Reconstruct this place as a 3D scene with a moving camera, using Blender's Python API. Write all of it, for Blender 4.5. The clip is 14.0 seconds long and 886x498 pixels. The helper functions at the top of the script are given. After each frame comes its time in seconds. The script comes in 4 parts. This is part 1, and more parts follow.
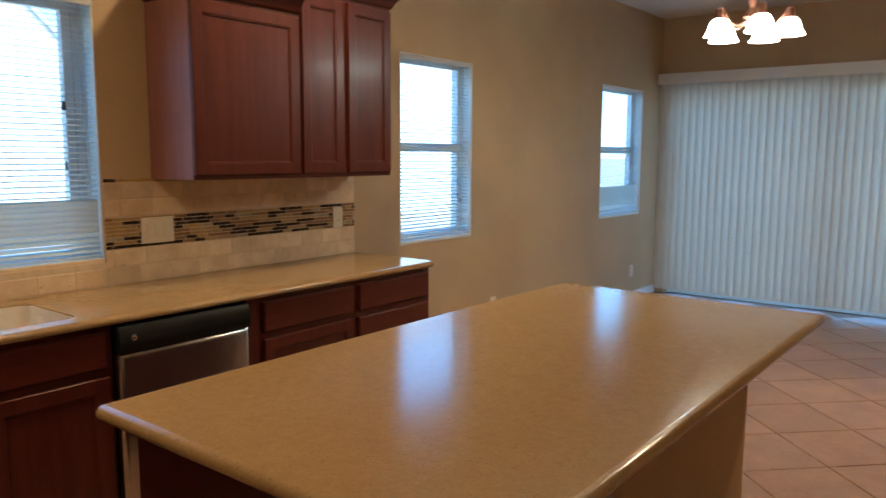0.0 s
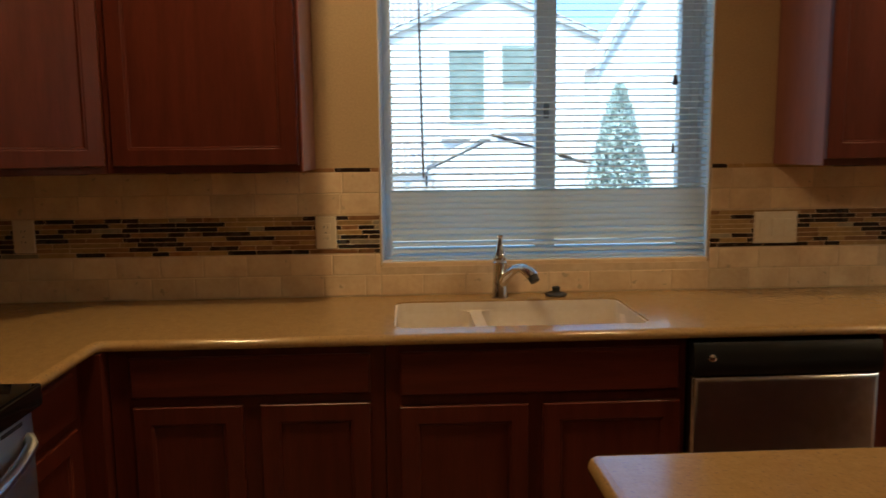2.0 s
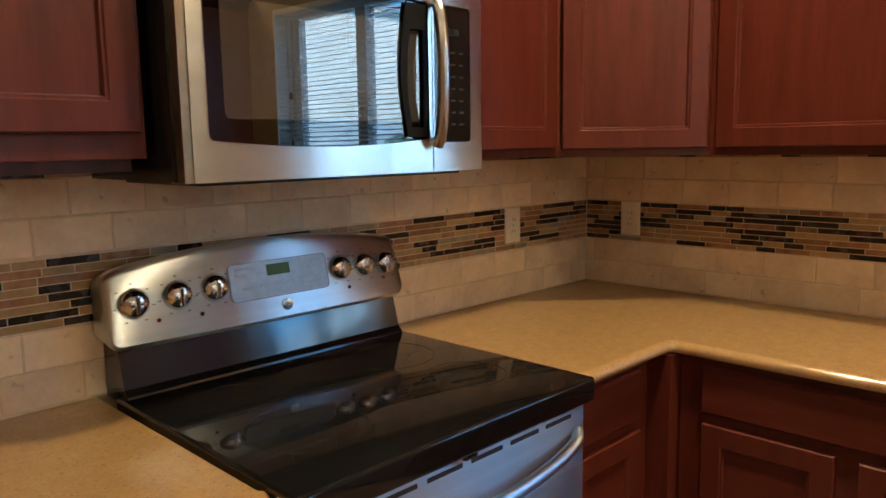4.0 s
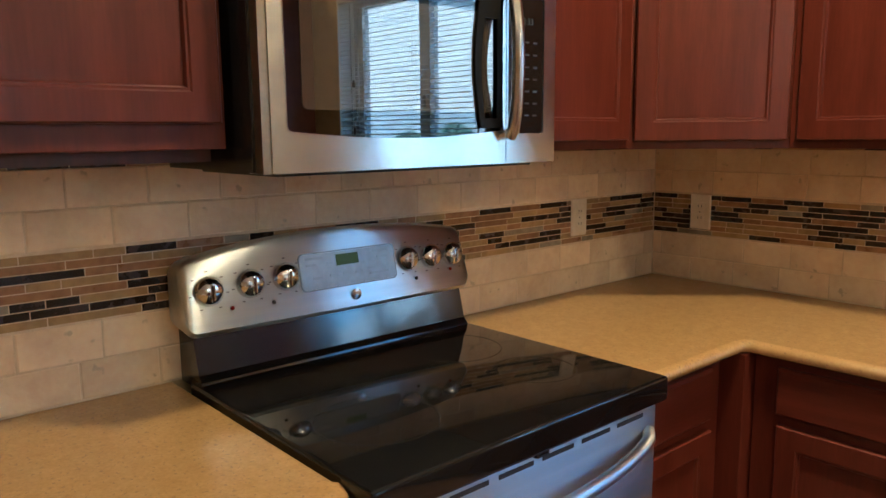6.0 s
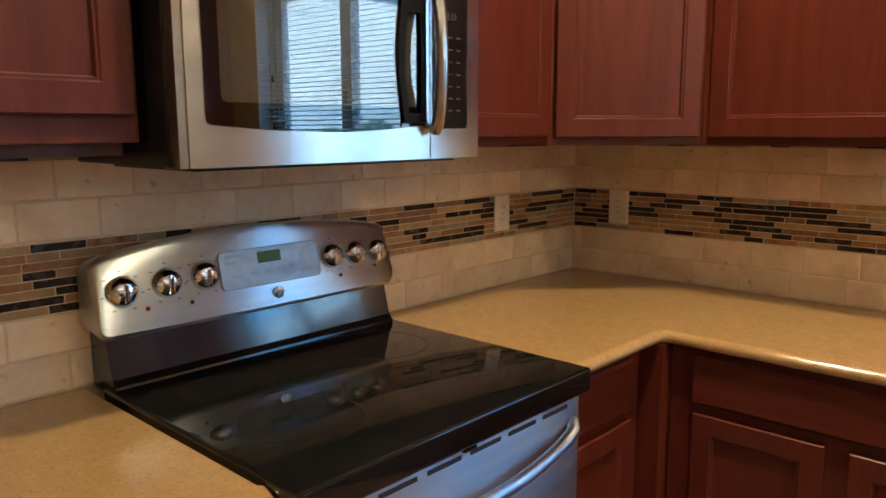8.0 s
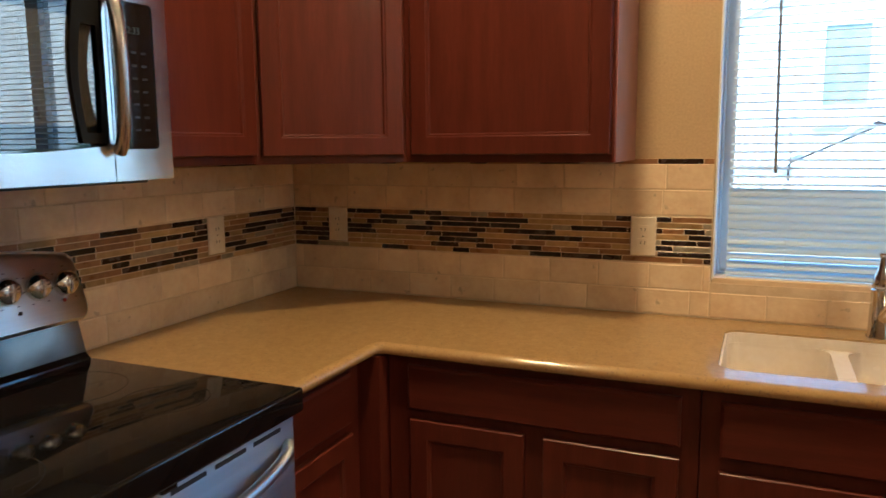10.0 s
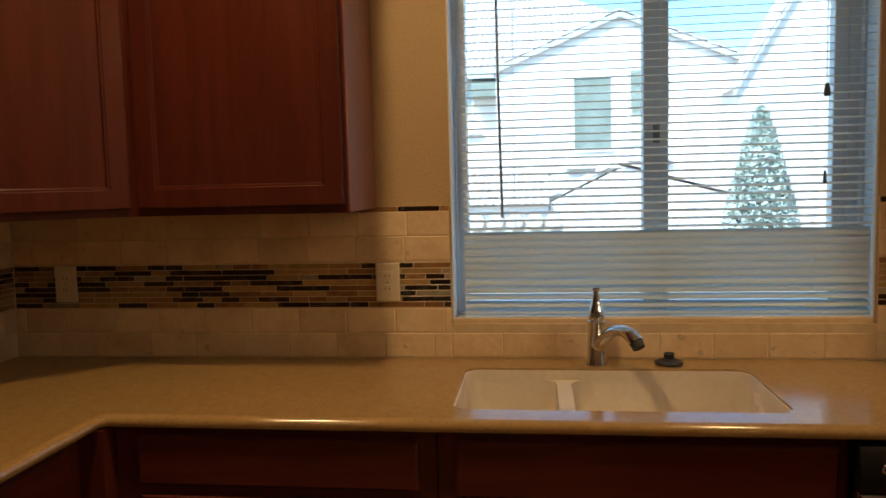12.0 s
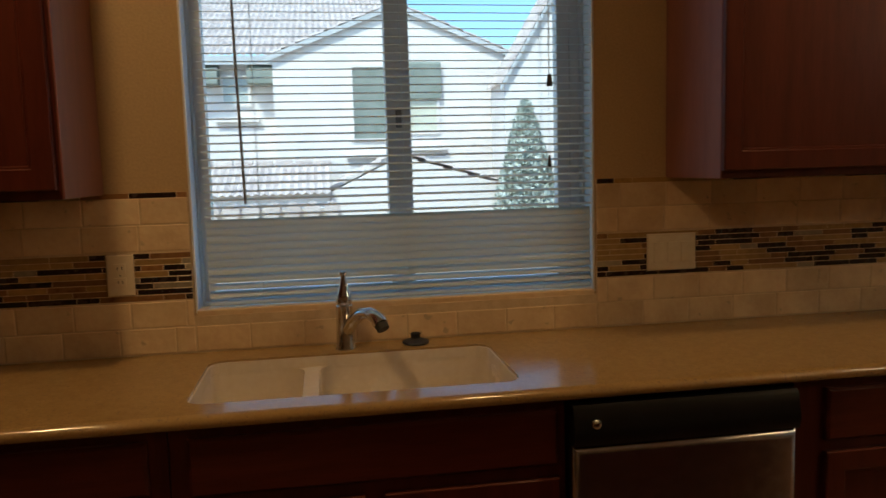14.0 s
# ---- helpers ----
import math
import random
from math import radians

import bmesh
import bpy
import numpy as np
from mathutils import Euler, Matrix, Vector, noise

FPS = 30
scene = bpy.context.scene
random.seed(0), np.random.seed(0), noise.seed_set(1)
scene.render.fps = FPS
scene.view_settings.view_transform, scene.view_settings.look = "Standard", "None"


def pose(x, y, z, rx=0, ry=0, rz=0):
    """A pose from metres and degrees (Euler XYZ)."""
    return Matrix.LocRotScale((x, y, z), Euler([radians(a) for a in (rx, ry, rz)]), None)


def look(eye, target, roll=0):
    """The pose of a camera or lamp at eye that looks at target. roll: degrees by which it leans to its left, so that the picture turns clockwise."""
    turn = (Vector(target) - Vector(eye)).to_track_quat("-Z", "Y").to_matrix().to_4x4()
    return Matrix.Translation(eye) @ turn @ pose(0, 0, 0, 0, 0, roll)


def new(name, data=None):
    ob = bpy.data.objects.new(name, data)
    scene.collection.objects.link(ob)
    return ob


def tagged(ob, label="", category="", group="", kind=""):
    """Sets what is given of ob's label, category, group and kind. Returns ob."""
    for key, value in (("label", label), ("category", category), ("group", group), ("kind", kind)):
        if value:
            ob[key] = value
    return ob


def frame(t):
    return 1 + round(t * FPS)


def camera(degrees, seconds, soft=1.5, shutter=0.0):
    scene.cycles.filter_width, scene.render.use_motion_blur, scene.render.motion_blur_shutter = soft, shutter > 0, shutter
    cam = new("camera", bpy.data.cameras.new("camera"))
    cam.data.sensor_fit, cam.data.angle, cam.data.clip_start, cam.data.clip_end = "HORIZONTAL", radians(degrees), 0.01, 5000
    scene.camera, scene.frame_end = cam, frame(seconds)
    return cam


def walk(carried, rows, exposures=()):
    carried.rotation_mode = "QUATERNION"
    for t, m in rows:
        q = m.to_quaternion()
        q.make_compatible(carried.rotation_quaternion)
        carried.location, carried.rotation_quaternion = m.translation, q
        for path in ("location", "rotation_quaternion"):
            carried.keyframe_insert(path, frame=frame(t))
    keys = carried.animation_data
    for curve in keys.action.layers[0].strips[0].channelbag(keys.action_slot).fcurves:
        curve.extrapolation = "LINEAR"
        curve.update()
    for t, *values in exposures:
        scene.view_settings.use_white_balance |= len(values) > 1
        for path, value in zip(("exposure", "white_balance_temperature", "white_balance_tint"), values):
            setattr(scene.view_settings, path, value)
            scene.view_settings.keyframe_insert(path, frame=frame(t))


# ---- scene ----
cam = camera(61.5, 14.0, shutter=0.25)
PATH = [
    (0, (1.045, -3.159, 1.486), (2.611, -1.94, 1.236), 0.3),
    (0.5, (1.14, -3.051, 1.487), (2.498, -1.606, 1.231), -0.2),
    (1, (1.303, -2.969, 1.473), (2.309, -1.258, 1.225), -0.3),
    (1.5, (1.489, -2.879, 1.464), (1.974, -0.955, 1.214), -0.6),
    (2, (1.557, -2.723, 1.43), (1.655, -0.742, 1.171), -0.6),
    (2.4, (1.44, -2.609, 1.407), (1.334, -0.629, 1.145), 0.0),
    (2.5, (1.418, -2.565, 1.404), (1.229, -0.592, 1.136), -0.7),
    (3, (1.498, -2.412, 1.358), (0.722, -0.583, 1.13), -1.2),
    (3.5, (1.574, -2.34, 1.418), (0.373, -0.762, 1.155), -1.1),
    (4, (1.573, -2.347, 1.411), (0.178, -0.94, 1.135), -0.9),
    (6.3, (1.527, -2.364, 1.42), (0.04, -1.062, 1.113), -0.5),
    (6.5, (1.524, -2.359, 1.417), (0.042, -1.051, 1.106), -0.4),
    (7, (1.514, -2.36, 1.415), (0.056, -1.028, 1.101), -0.4),
    (7.2, (1.512, -2.367, 1.415), (0.065, -1.023, 1.102), -0.4),
    (9.3, (1.548, -2.338, 1.415), (0.567, -0.625, 1.095), -0.4),
    (9.5, (1.552, -2.333, 1.411), (0.637, -0.583, 1.096), -0.6),
    (10, (1.594, -2.309, 1.419), (0.811, -0.49, 1.145), -0.5),
    (10.5, (1.635, -2.291, 1.437), (0.961, -0.423, 1.203), -0.9),
    (11, (1.661, -2.287, 1.445), (1.1, -0.378, 1.242), -1.3),
    (11.5, (1.697, -2.261, 1.439), (1.283, -0.314, 1.241), -1.5),
    (12, (1.723, -2.257, 1.439), (1.474, -0.28, 1.267), -1.4),
    (12.5, (1.801, -2.253, 1.429), (1.651, -0.265, 1.268), -1.7),
    (13, (1.835, -2.245, 1.423), (1.793, -0.254, 1.241), -1.8),
    (13.5, (1.855, -2.245, 1.424), (1.962, -0.258, 1.225), -1.7),
    (14, (1.848, -2.238, 1.419), (2.158, -0.273, 1.206), -1.6),
]
EXPOSURES = [(0, 2.35, 4300, -6), (0.5, 2.25, 4350, -6), (1.0, 1.95, 4500, -5), (1.5, 1.7, 4750, -5), (2.0, 1.65, 4900, -5), (2.5, 1.65, 4950, -5), (3.0, 1.75, 4850, -6),
             (3.5, 2.6, 4400, -10), (4.0, 3.05, 4250, -8), (6.3, 3.25, 4080, -9), (9.5, 3.0, 4200, -8), (10, 2.7, 4400, -6), (11, 2.25, 4750, -5), (12, 1.7, 5100, -5), (13, 1.28, 5300, -4), (14, 0.9, 5450, -2)]
walk(cam, [(t, look(eye, target, roll)) for t, eye, target, roll in PATH], EXPOSURES)

# ---- world, sun and lamps ----
SUN_FROM = Vector((-0.42, -0.70, 0.95)).normalized()
world = bpy.data.worlds.new("sky")
scene.world = world
world.use_nodes = True
wn = world.node_tree
sky = wn.nodes.new("ShaderNodeTexSky")
sky.sky_type = "NISHITA"
sky.sun_disc = False
sky.sun_elevation = math.asin(SUN_FROM.z)
sky.sun_rotation = math.atan2(SUN_FROM.x, SUN_FROM.y)
sky.ozone_density, sky.dust_density = 3.0, 0.6
wn.nodes["Background"].inputs["Strength"].default_value = 0.15
wn.links.new(sky.outputs[0], wn.nodes["Background"].inputs["Color"])

sun_data = bpy.data.lights.new("sun", "SUN")
sun_data.energy, sun_data.angle, sun_data.color = 2.5, radians(0.5), (1.0, 0.88, 0.74)
sun_lamp = new("sun", sun_data)
sun_lamp.matrix_world = look(SUN_FROM * 60, (0, 0, 0))

CEIL = 2.93
# first two placed from the shadows they cast; last two unseen, added as fill
CANS = [(1.15, -1.06, 6.0), (3.4, -0.92, 4.4), (1.3, -3.3, 1.2), (5.7, -3.2, 8.0)]
WARM = (1.0, 0.54, 0.20)
for cx, cy, watts in CANS:
    ld = bpy.data.lights.new("can_lamp", "AREA")
    ld.shape, ld.size, ld.energy, ld.color = "DISK", 0.18, watts, WARM
    ld.spread = radians(165)
    new("can_lamp", ld).matrix_world = look((cx, cy, CEIL - 0.012), (cx, cy, 0))

# daylight from the shaded yard, in the patio door's opening
pd = bpy.data.lights.new("patio_daylight", "AREA")
pd.shape, pd.size, pd.size_y, pd.energy, pd.color = "RECTANGLE", 3.1, 2.05, 2.0, (0.97, 0.98, 1.0)
new("patio_daylight", pd).matrix_world = look((9.03, -1.735, 1.1), (0, -1.735, 1.1))


# ---- materials ----
def ramp(nt, fac, stops):
    r = nt.nodes.new("ShaderNodeValToRGB")
    els = r.color_ramp.elements
    while len(els) < len(stops):
        els.new(0.5)
    for e, (p, c) in zip(els, stops):
        e.position, e.color = p, (*c, 1)
    nt.links.new(fac, r.inputs["Fac"])
    return r.outputs["Color"]


def surface(name, c1, c2, scale=4.0, rough=0.5, metal=0.0, bump=0.0, fine=60.0, stretch=(1, 1, 1), spread=0.12, coat=0.0,
            piece=0.0, rough_var=0.08, specks=None):
    """Two scales of variation, a fine relief, and a shift from piece to piece."""
    m = bpy.data.materials.new(name)
    m.use_nodes = True
    nt = m.node_tree
    b = nt.nodes["Principled BSDF"]
    tc = nt.nodes.new("ShaderNodeTexCoord")
    mp = nt.nodes.new("ShaderNodeMapping")
    mp.inputs["Scale"].default_value = stretch
    nt.links.new(tc.outputs["Object"], mp.inputs["Vector"])
    vec = mp.outputs["Vector"]
    if piece:
        oi = nt.nodes.new("ShaderNodeObjectInfo")
        add = nt.nodes.new("ShaderNodeVectorMath")
        add.operation = "MULTIPLY_ADD"
        nt.links.new(oi.outputs["Random"], add.inputs[0])
        add.inputs[1].default_value = (37, 53, 71)
        nt.links.new(vec, add.inputs[2])
        vec = add.outputs["Vector"]
    n1, n2 = nt.nodes.new("ShaderNodeTexNoise"), nt.nodes.new("ShaderNodeTexNoise")
    for n, s, d in ((n1, scale, 5), (n2, fine, 3)):
        n.inputs["Scale"].default_value, n.inputs["Detail"].default_value = s, d
        nt.links.new(vec, n.inputs["Vector"])
    col = ramp(nt, n1.outputs["Fac"], [(0.5 - spread, c1), (0.5 + spread, c2)])
    mix = nt.nodes.new("ShaderNodeMix")
    mix.data_type, mix.blend_type = "RGBA", "OVERLAY"
    mix.inputs["Factor"].default_value = 0.18
    nt.links.new(col, mix.inputs["A"])
    nt.links.new(n2.outputs["Fac"], mix.inputs["B"])
    col = mix.outputs["Result"]
    if specks:
        vo = nt.nodes.new("ShaderNodeTexNoise")
        vo.inputs["Scale"].default_value, vo.inputs["Detail"].default_value = specks[1], 2
        nt.links.new(vec, vo.inputs["Vector"])
        f = ramp(nt, vo.outputs["Fac"], [(specks[2], (0, 0, 0)), (specks[2] + 0.06, (1, 1, 1))])
        mx = nt.nodes.new("ShaderNodeMix")
        mx.data_type = "RGBA"
        nt.links.new(f, mx.inputs["Factor"])
        nt.links.new(col, mx.inputs["A"])
        mx.inputs["B"].default_value = (*specks[0], 1)
        col = mx.outputs["Result"]
    if piece:
        hs = nt.nodes.new("ShaderNodeHueSaturation")
        mr = nt.nodes.new("ShaderNodeMapRange")
        mr.inputs["To Min"].default_value, mr.inputs["To Max"].default_value = 1 - piece, 1 + piece
        nt.links.new(oi.outputs["Random"], mr.inputs["Value"])
        nt.links.new(mr.outputs["Result"], hs.inputs["Value"])
        nt.links.new(col, hs.inputs["Color"])
        col = hs.outputs["Color"]
    nt.links.new(col, b.inputs["Base Color"])
    rr = nt.nodes.new("ShaderNodeMapRange")
    rr.inputs["To Min"].default_value, rr.inputs["To Max"].default_value = max(0.02, rough - rough_var), rough + rough_var
    nt.links.new(n1.outputs["Fac"], rr.inputs["Value"])
    nt.links.new(rr.outputs["Result"], b.inputs["Roughness"])
    b.inputs["Metallic"].default_value = metal
    b.inputs["Coat Weight"].default_value = coat
    b.inputs["Coat Roughness"].default_value = 0.12
    if bump:
        bp = nt.nodes.new("ShaderNodeBump")
        bp.inputs["Strength"].default_value, bp.inputs["Distance"].default_value = bump, 0.002
        nt.links.new(n2.outputs["Fac"], bp.inputs["Height"])
        nt.links.new(bp.outputs["Normal"], b.inputs["Normal"])
    return m


def glowing(name, color, strength):
    m = bpy.data.materials.new(name)
    m.use_nodes = True
    b = m.node_tree.nodes["Principled BSDF"]
    b.inputs["Base Color"].default_value = (*color, 1)
    b.inputs["Emission Color"].default_value = (*color, 1)
    b.inputs["Emission Strength"].default_value = strength
    return m


def clear_glass(name, tint=(1, 1, 1)):
    m = bpy.data.materials.new(name)
    m.use_nodes = True
    nt = m.node_tree
    nt.nodes.remove(nt.nodes["Principled BSDF"])
    tr, gl, lw, pw, fr, mx = (nt.nodes.new(k) for k in ("ShaderNodeBsdfTransparent", "ShaderNodeBsdfGlossy", "ShaderNodeLayerWeight", "ShaderNodeMath", "ShaderNodeMath", "ShaderNodeMixShader"))
    pw.operation, pw.inputs[1].default_value = "POWER", 5.0
    fr.operation, fr.inputs[1].default_value, fr.inputs[2].default_value = "MULTIPLY_ADD", 0.9, 0.04
    nt.links.new(lw.outputs["Facing"], pw.inputs[0])
    nt.links.new(pw.outputs[0], fr.inputs[0])
    tr.inputs["Color"].default_value = (*tint, 1)
    gl.inputs["Roughness"].default_value = 0.01
    nt.links.new(fr.outputs[0], mx.inputs[0])
    nt.links.new(tr.outputs[0], mx.inputs[1])
    nt.links.new(gl.outputs[0], mx.inputs[2])
    nt.links.new(mx.outputs[0], nt.nodes["Material Output"].inputs["Surface"])
    return m


def thin_sheet(name, color, through_share, rough=0.45):
    """Thin plastic that lets part of the light through."""
    m = bpy.data.materials.new(name)
    m.use_nodes = True
    nt = m.node_tree
    b = nt.nodes["Principled BSDF"]
    tl, mx, n = (nt.nodes.new(k) for k in ("ShaderNodeBsdfTranslucent", "ShaderNodeMixShader", "ShaderNodeTexNoise"))
    n.inputs["Scale"].default_value = 9
    col = ramp(nt, n.outputs["Fac"], [(0.35, tuple(c * 0.93 for c in color)), (0.65, color)])
    nt.links.new(col, b.inputs["Base Color"])
    nt.links.new(col, tl.inputs["Color"])
    b.inputs["Roughness"].default_value = rough
    mx.inputs[0].default_value = through_share
    nt.links.new(b.outputs[0], mx.inputs[1])
    nt.links.new(tl.outputs[0], mx.inputs[2])
    nt.links.new(mx.outputs[0], nt.nodes["Material Output"].inputs["Surface"])
    return m


PAINT = surface("tan wall paint", (0.47, 0.335, 0.178), (0.53, 0.385, 0.208), 1.3, 0.62, bump=0.35, fine=140)
CEILP = surface("ceiling paint", (0.72, 0.69, 0.62), (0.78, 0.75, 0.68), 1.1, 0.8, bump=0.5, fine=90)
WHITE = surface("white vinyl", (0.74, 0.76, 0.76), (0.80, 0.81, 0.80), 3, 0.4)
CHERRY = surface("cherry stained wood", (0.068, 0.0122, 0.0060), (0.100, 0.0205, 0.0100), 5, 0.34, bump=0.0, fine=40, stretch=(5, 5, 0.45), spread=0.2, rough_var=0.02, coat=0.06)
CHERRY_H = surface("cherry stained wood across", (0.068, 0.0122, 0.0060), (0.100, 0.0205, 0.0100), 5, 0.34, bump=0.0, fine=40, stretch=(0.45, 0.6, 5), spread=0.2, rough_var=0.02, coat=0.06)
for wood in (CHERRY, CHERRY_H):
    wood.node_tree.nodes["Principled BSDF"].inputs["Specular IOR Level"].default_value = 0.32
# cherry again, with window light put into the colour for exposed sides
CHERRY_LIT = surface("matt cherry with window light in its colour", (0.215, 0.083, 0.062), (0.255, 0.100, 0.076), 5, 0.42, stretch=(4, 4, 0.4), rough_var=0.03)
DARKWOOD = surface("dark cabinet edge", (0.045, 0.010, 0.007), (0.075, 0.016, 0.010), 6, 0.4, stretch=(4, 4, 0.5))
COUNTER = surface("speckled beige solid surface", (0.338, 0.208, 0.068), (0.398, 0.256, 0.092), 45, 0.16, bump=0.015, fine=160, spread=0.3, rough_var=0.015, specks=((0.27, 0.175, 0.080), 120, 0.62))
COUNTER.node_tree.nodes["Principled BSDF"].inputs["IOR"].default_value = 1.8
SINKMAT = surface("cream sink composite", (0.72, 0.64, 0.54), (0.77, 0.69, 0.59), 5, 0.25)
TRAV = surface("tumbled travertine", (0.63, 0.458, 0.275), (0.77, 0.60, 0.385), 9, 0.5, bump=0.5, fine=55, piece=0.09, spread=0.17, specks=((0.48, 0.37, 0.24), 30, 0.68))
GROUT = surface("sanded grout", (0.58, 0.44, 0.28), (0.66, 0.52, 0.35), 30, 0.85, bump=0.6, fine=300)
MOSAIC = [
    surface("dark brown glass", (0.018, 0.010, 0.008), (0.035, 0.018, 0.013), 30, 0.26, piece=0.4, fine=120),
    surface("honey stone", (0.29, 0.18, 0.058), (0.37, 0.235, 0.082), 40, 0.35, bump=0.2, piece=0.2),
    surface("amber brown stone", (0.20, 0.095, 0.030), (0.27, 0.135, 0.046), 40, 0.3, bump=0.2, piece=0.25),
    surface("grey beige glass", (0.25, 0.21, 0.15), (0.31, 0.265, 0.19), 30, 0.2, piece=0.2),
]
STEEL = surface("brushed stainless steel", (0.60, 0.63, 0.645), (0.67, 0.70, 0.71), 3, 0.33, metal=1.0, bump=0.0, fine=300, stretch=(14, 0.6, 14), rough_var=0.05)
STEEL_PLAIN = surface("smooth stainless steel", (0.50, 0.50, 0.51), (0.58, 0.58, 0.58), 3, 0.24, metal=1.0, stretch=(14, 0.6, 14), rough_var=0.05)
sn = STEEL.node_tree
sb_ = sn.nodes["Principled BSDF"]
tan_ = sn.nodes.new("ShaderNodeTangent")
tan_.direction_type, tan_.axis = "RADIAL", "Z"
sn.links.new(tan_.outputs[0], sb_.inputs["Tangent"])
sb_.inputs["Anisotropic"].default_value, sb_.inputs["Anisotropic Rotation"].default_value = 0.9, 0.25
STEEL_DOOR = STEEL.copy()
STEEL_DOOR.name = "coarsely brushed stainless steel"
door_rough = STEEL_DOOR.node_tree.nodes["Principled BSDF"].inputs["Roughness"].links[0].from_node
door_rough.inputs["To Min"].default_value, door_rough.inputs["To Max"].default_value = 0.48, 0.56
CHROME = surface("polished chrome", (0.66, 0.66, 0.66), (0.74, 0.74, 0.73), 4, 0.13, metal=1.0, rough_var=0.03)
BLACK = surface("black enamel", (0.010, 0.010, 0.011), (0.016, 0.016, 0.018), 5, 0.22, rough_var=0.05)
RISER = surface("black gloss enamel", (0.006, 0.006, 0.007), (0.009, 0.009, 0.010), 5, 0.11, rough_var=0.01)
RISER.node_tree.nodes["Principled BSDF"].inputs["IOR"].default_value = 1.8
MATTBLACK = surface("satin black plastic", (0.008, 0.008, 0.009), (0.012, 0.012, 0.013), 6, 0.34)
MATTBLACK.node_tree.nodes["Principled BSDF"].inputs["Specular IOR Level"].default_value = 0.25
BLACKGLASS = surface("black ceramic glass", (0.006, 0.006, 0.007), (0.010, 0.010, 0.011), 5, 0.05, rough_var=0.02)
BLACKGLASS.node_tree.nodes["Principled BSDF"].inputs["IOR"].default_value = 1.5
RUBBER = surface("black rubber", (0.02, 0.02, 0.021), (0.035, 0.034, 0.033), 20, 0.6)
PLATE = surface("cream plastic", (0.68, 0.58, 0.43), (0.73, 0.63, 0.48), 6, 0.4)
SLOT = surface("dark slot", (0.02, 0.018, 0.016), (0.03, 0.027, 0.024), 10, 0.6)
SLAT = thin_sheet("white slat", (0.72, 0.79, 0.80), 0.36, 0.4)
VANE = thin_sheet("white vinyl vane", (0.79, 0.76, 0.70), 0.42, 0.5)
GLASS = clear_glass("window glass", (0.94, 0.97, 0.96))
FLOORT = surface("brown ceramic floor tile", (0.26, 0.135, 0.075), (0.37, 0.21, 0.125), 5, 0.36, bump=0.25, fine=40, piece=0.08, spread=0.2)
FGROUT = surface("floor grout", (0.20, 0.13, 0.085), (0.26, 0.18, 0.12), 30, 0.9, bump=0.4, fine=200)
BRONZE = surface("brushed copper bronze", (0.23, 0.10, 0.06), (0.32, 0.15, 0.09), 8, 0.35, metal=0.9)
SHADE = glowing("lit frosted glass", (1.0, 0.78, 0.50), 7.0)
CANLENS = glowing("lamp lens", (1.0, 0.72, 0.42), 4.0)
LCD = glowing("green display", (0.022, 0.032, 0.006), 0.10)
DIGIT = glowing("pale digits", (0.022, 0.032, 0.028), 0.02)
PRINT = surface("grey print", (0.16, 0.16, 0.17), (0.2, 0.2, 0.21), 10, 0.5)
PRINT_PALE = surface("pale print", (0.014, 0.015, 0.017), (0.022, 0.023, 0.025), 10, 0.5)
RINGMARK = surface("faint ring print", (0.020, 0.020, 0.021), (0.03, 0.03, 0.031), 10, 0.12)
PRINT_MID = surface("mid grey print", (0.24, 0.25, 0.26), (0.29, 0.30, 0.31), 10, 0.5)
RED = surface("red lens", (0.25, 0.015, 0.01), (0.32, 0.02, 0.015), 10, 0.2)
STUCCO = surface("pale stucco", (0.77, 0.71, 0.66), (0.82, 0.77, 0.72), 1.2, 0.9, bump=0.8, fine=30)
# roof, fascia and far pane colours are lightened to stand for window glare
CLAY = surface("clay roof tile", (0.52, 0.44, 0.40), (0.66, 0.58, 0.53), 3, 0.85, bump=0.5, fine=20)
FASCIA = surface("grey fascia", (0.50, 0.50, 0.50), (0.57, 0.57, 0.57), 3, 0.7)
FLATBLACK = surface("flat black plastic", (0.007, 0.007, 0.008), (0.010, 0.010, 0.011), 6, 0.5)
FLATBLACK.node_tree.nodes["Principled BSDF"].inputs["Specular IOR Level"].default_value = 0.1
DULLGLASS = surface("far window pane", (0.42, 0.45, 0.44), (0.50, 0.52, 0.50), 2, 0.08)
YELLOWPANE = surface("far pane with drawn pale shade", (0.62, 0.60, 0.47), (0.70, 0.68, 0.55), 2, 0.3)
AWNING = surface("grey green canvas", (0.21, 0.235, 0.20), (0.27, 0.29, 0.25), 3, 0.8)
GRAVEL = surface("desert gravel", (0.36, 0.28, 0.20), (0.47, 0.38, 0.28), 0.7, 0.95, bump=0.8, fine=14)
BLOCK = surface("painted block", (0.50, 0.44, 0.37), (0.58, 0.52, 0.45), 2, 0.9, bump=0.5, fine=25)
# cypress leaves far paler than foliage: glare through the blinds, put into the colour
LEAF = surface("green leaves paled for glare", (0.42, 0.45, 0.39), (0.55, 0.58, 0.51), 3, 0.6)
SHRUB = surface("green shrub leaves", (0.20, 0.25, 0.16), (0.32, 0.37, 0.26), 3, 0.6)
BARK = surface("bark", (0.09, 0.06, 0.04), (0.15, 0.10, 0.07), 8, 0.9, bump=0.8)

# ---- building helpers ----
OFFSET = {}
NORTH = Matrix(((1, 0, 0, 0), (0, -1, 0, 0), (0, 0, 1, 0), (0, 0, 0, 1)))  # along x, out of the wall, up
WEST = Matrix(((0, 1, 0, 0), (1, 0, 0, 0), (0, 0, 1, 0), (0, 0, 0, 1)))  # along y, out of the wall, up
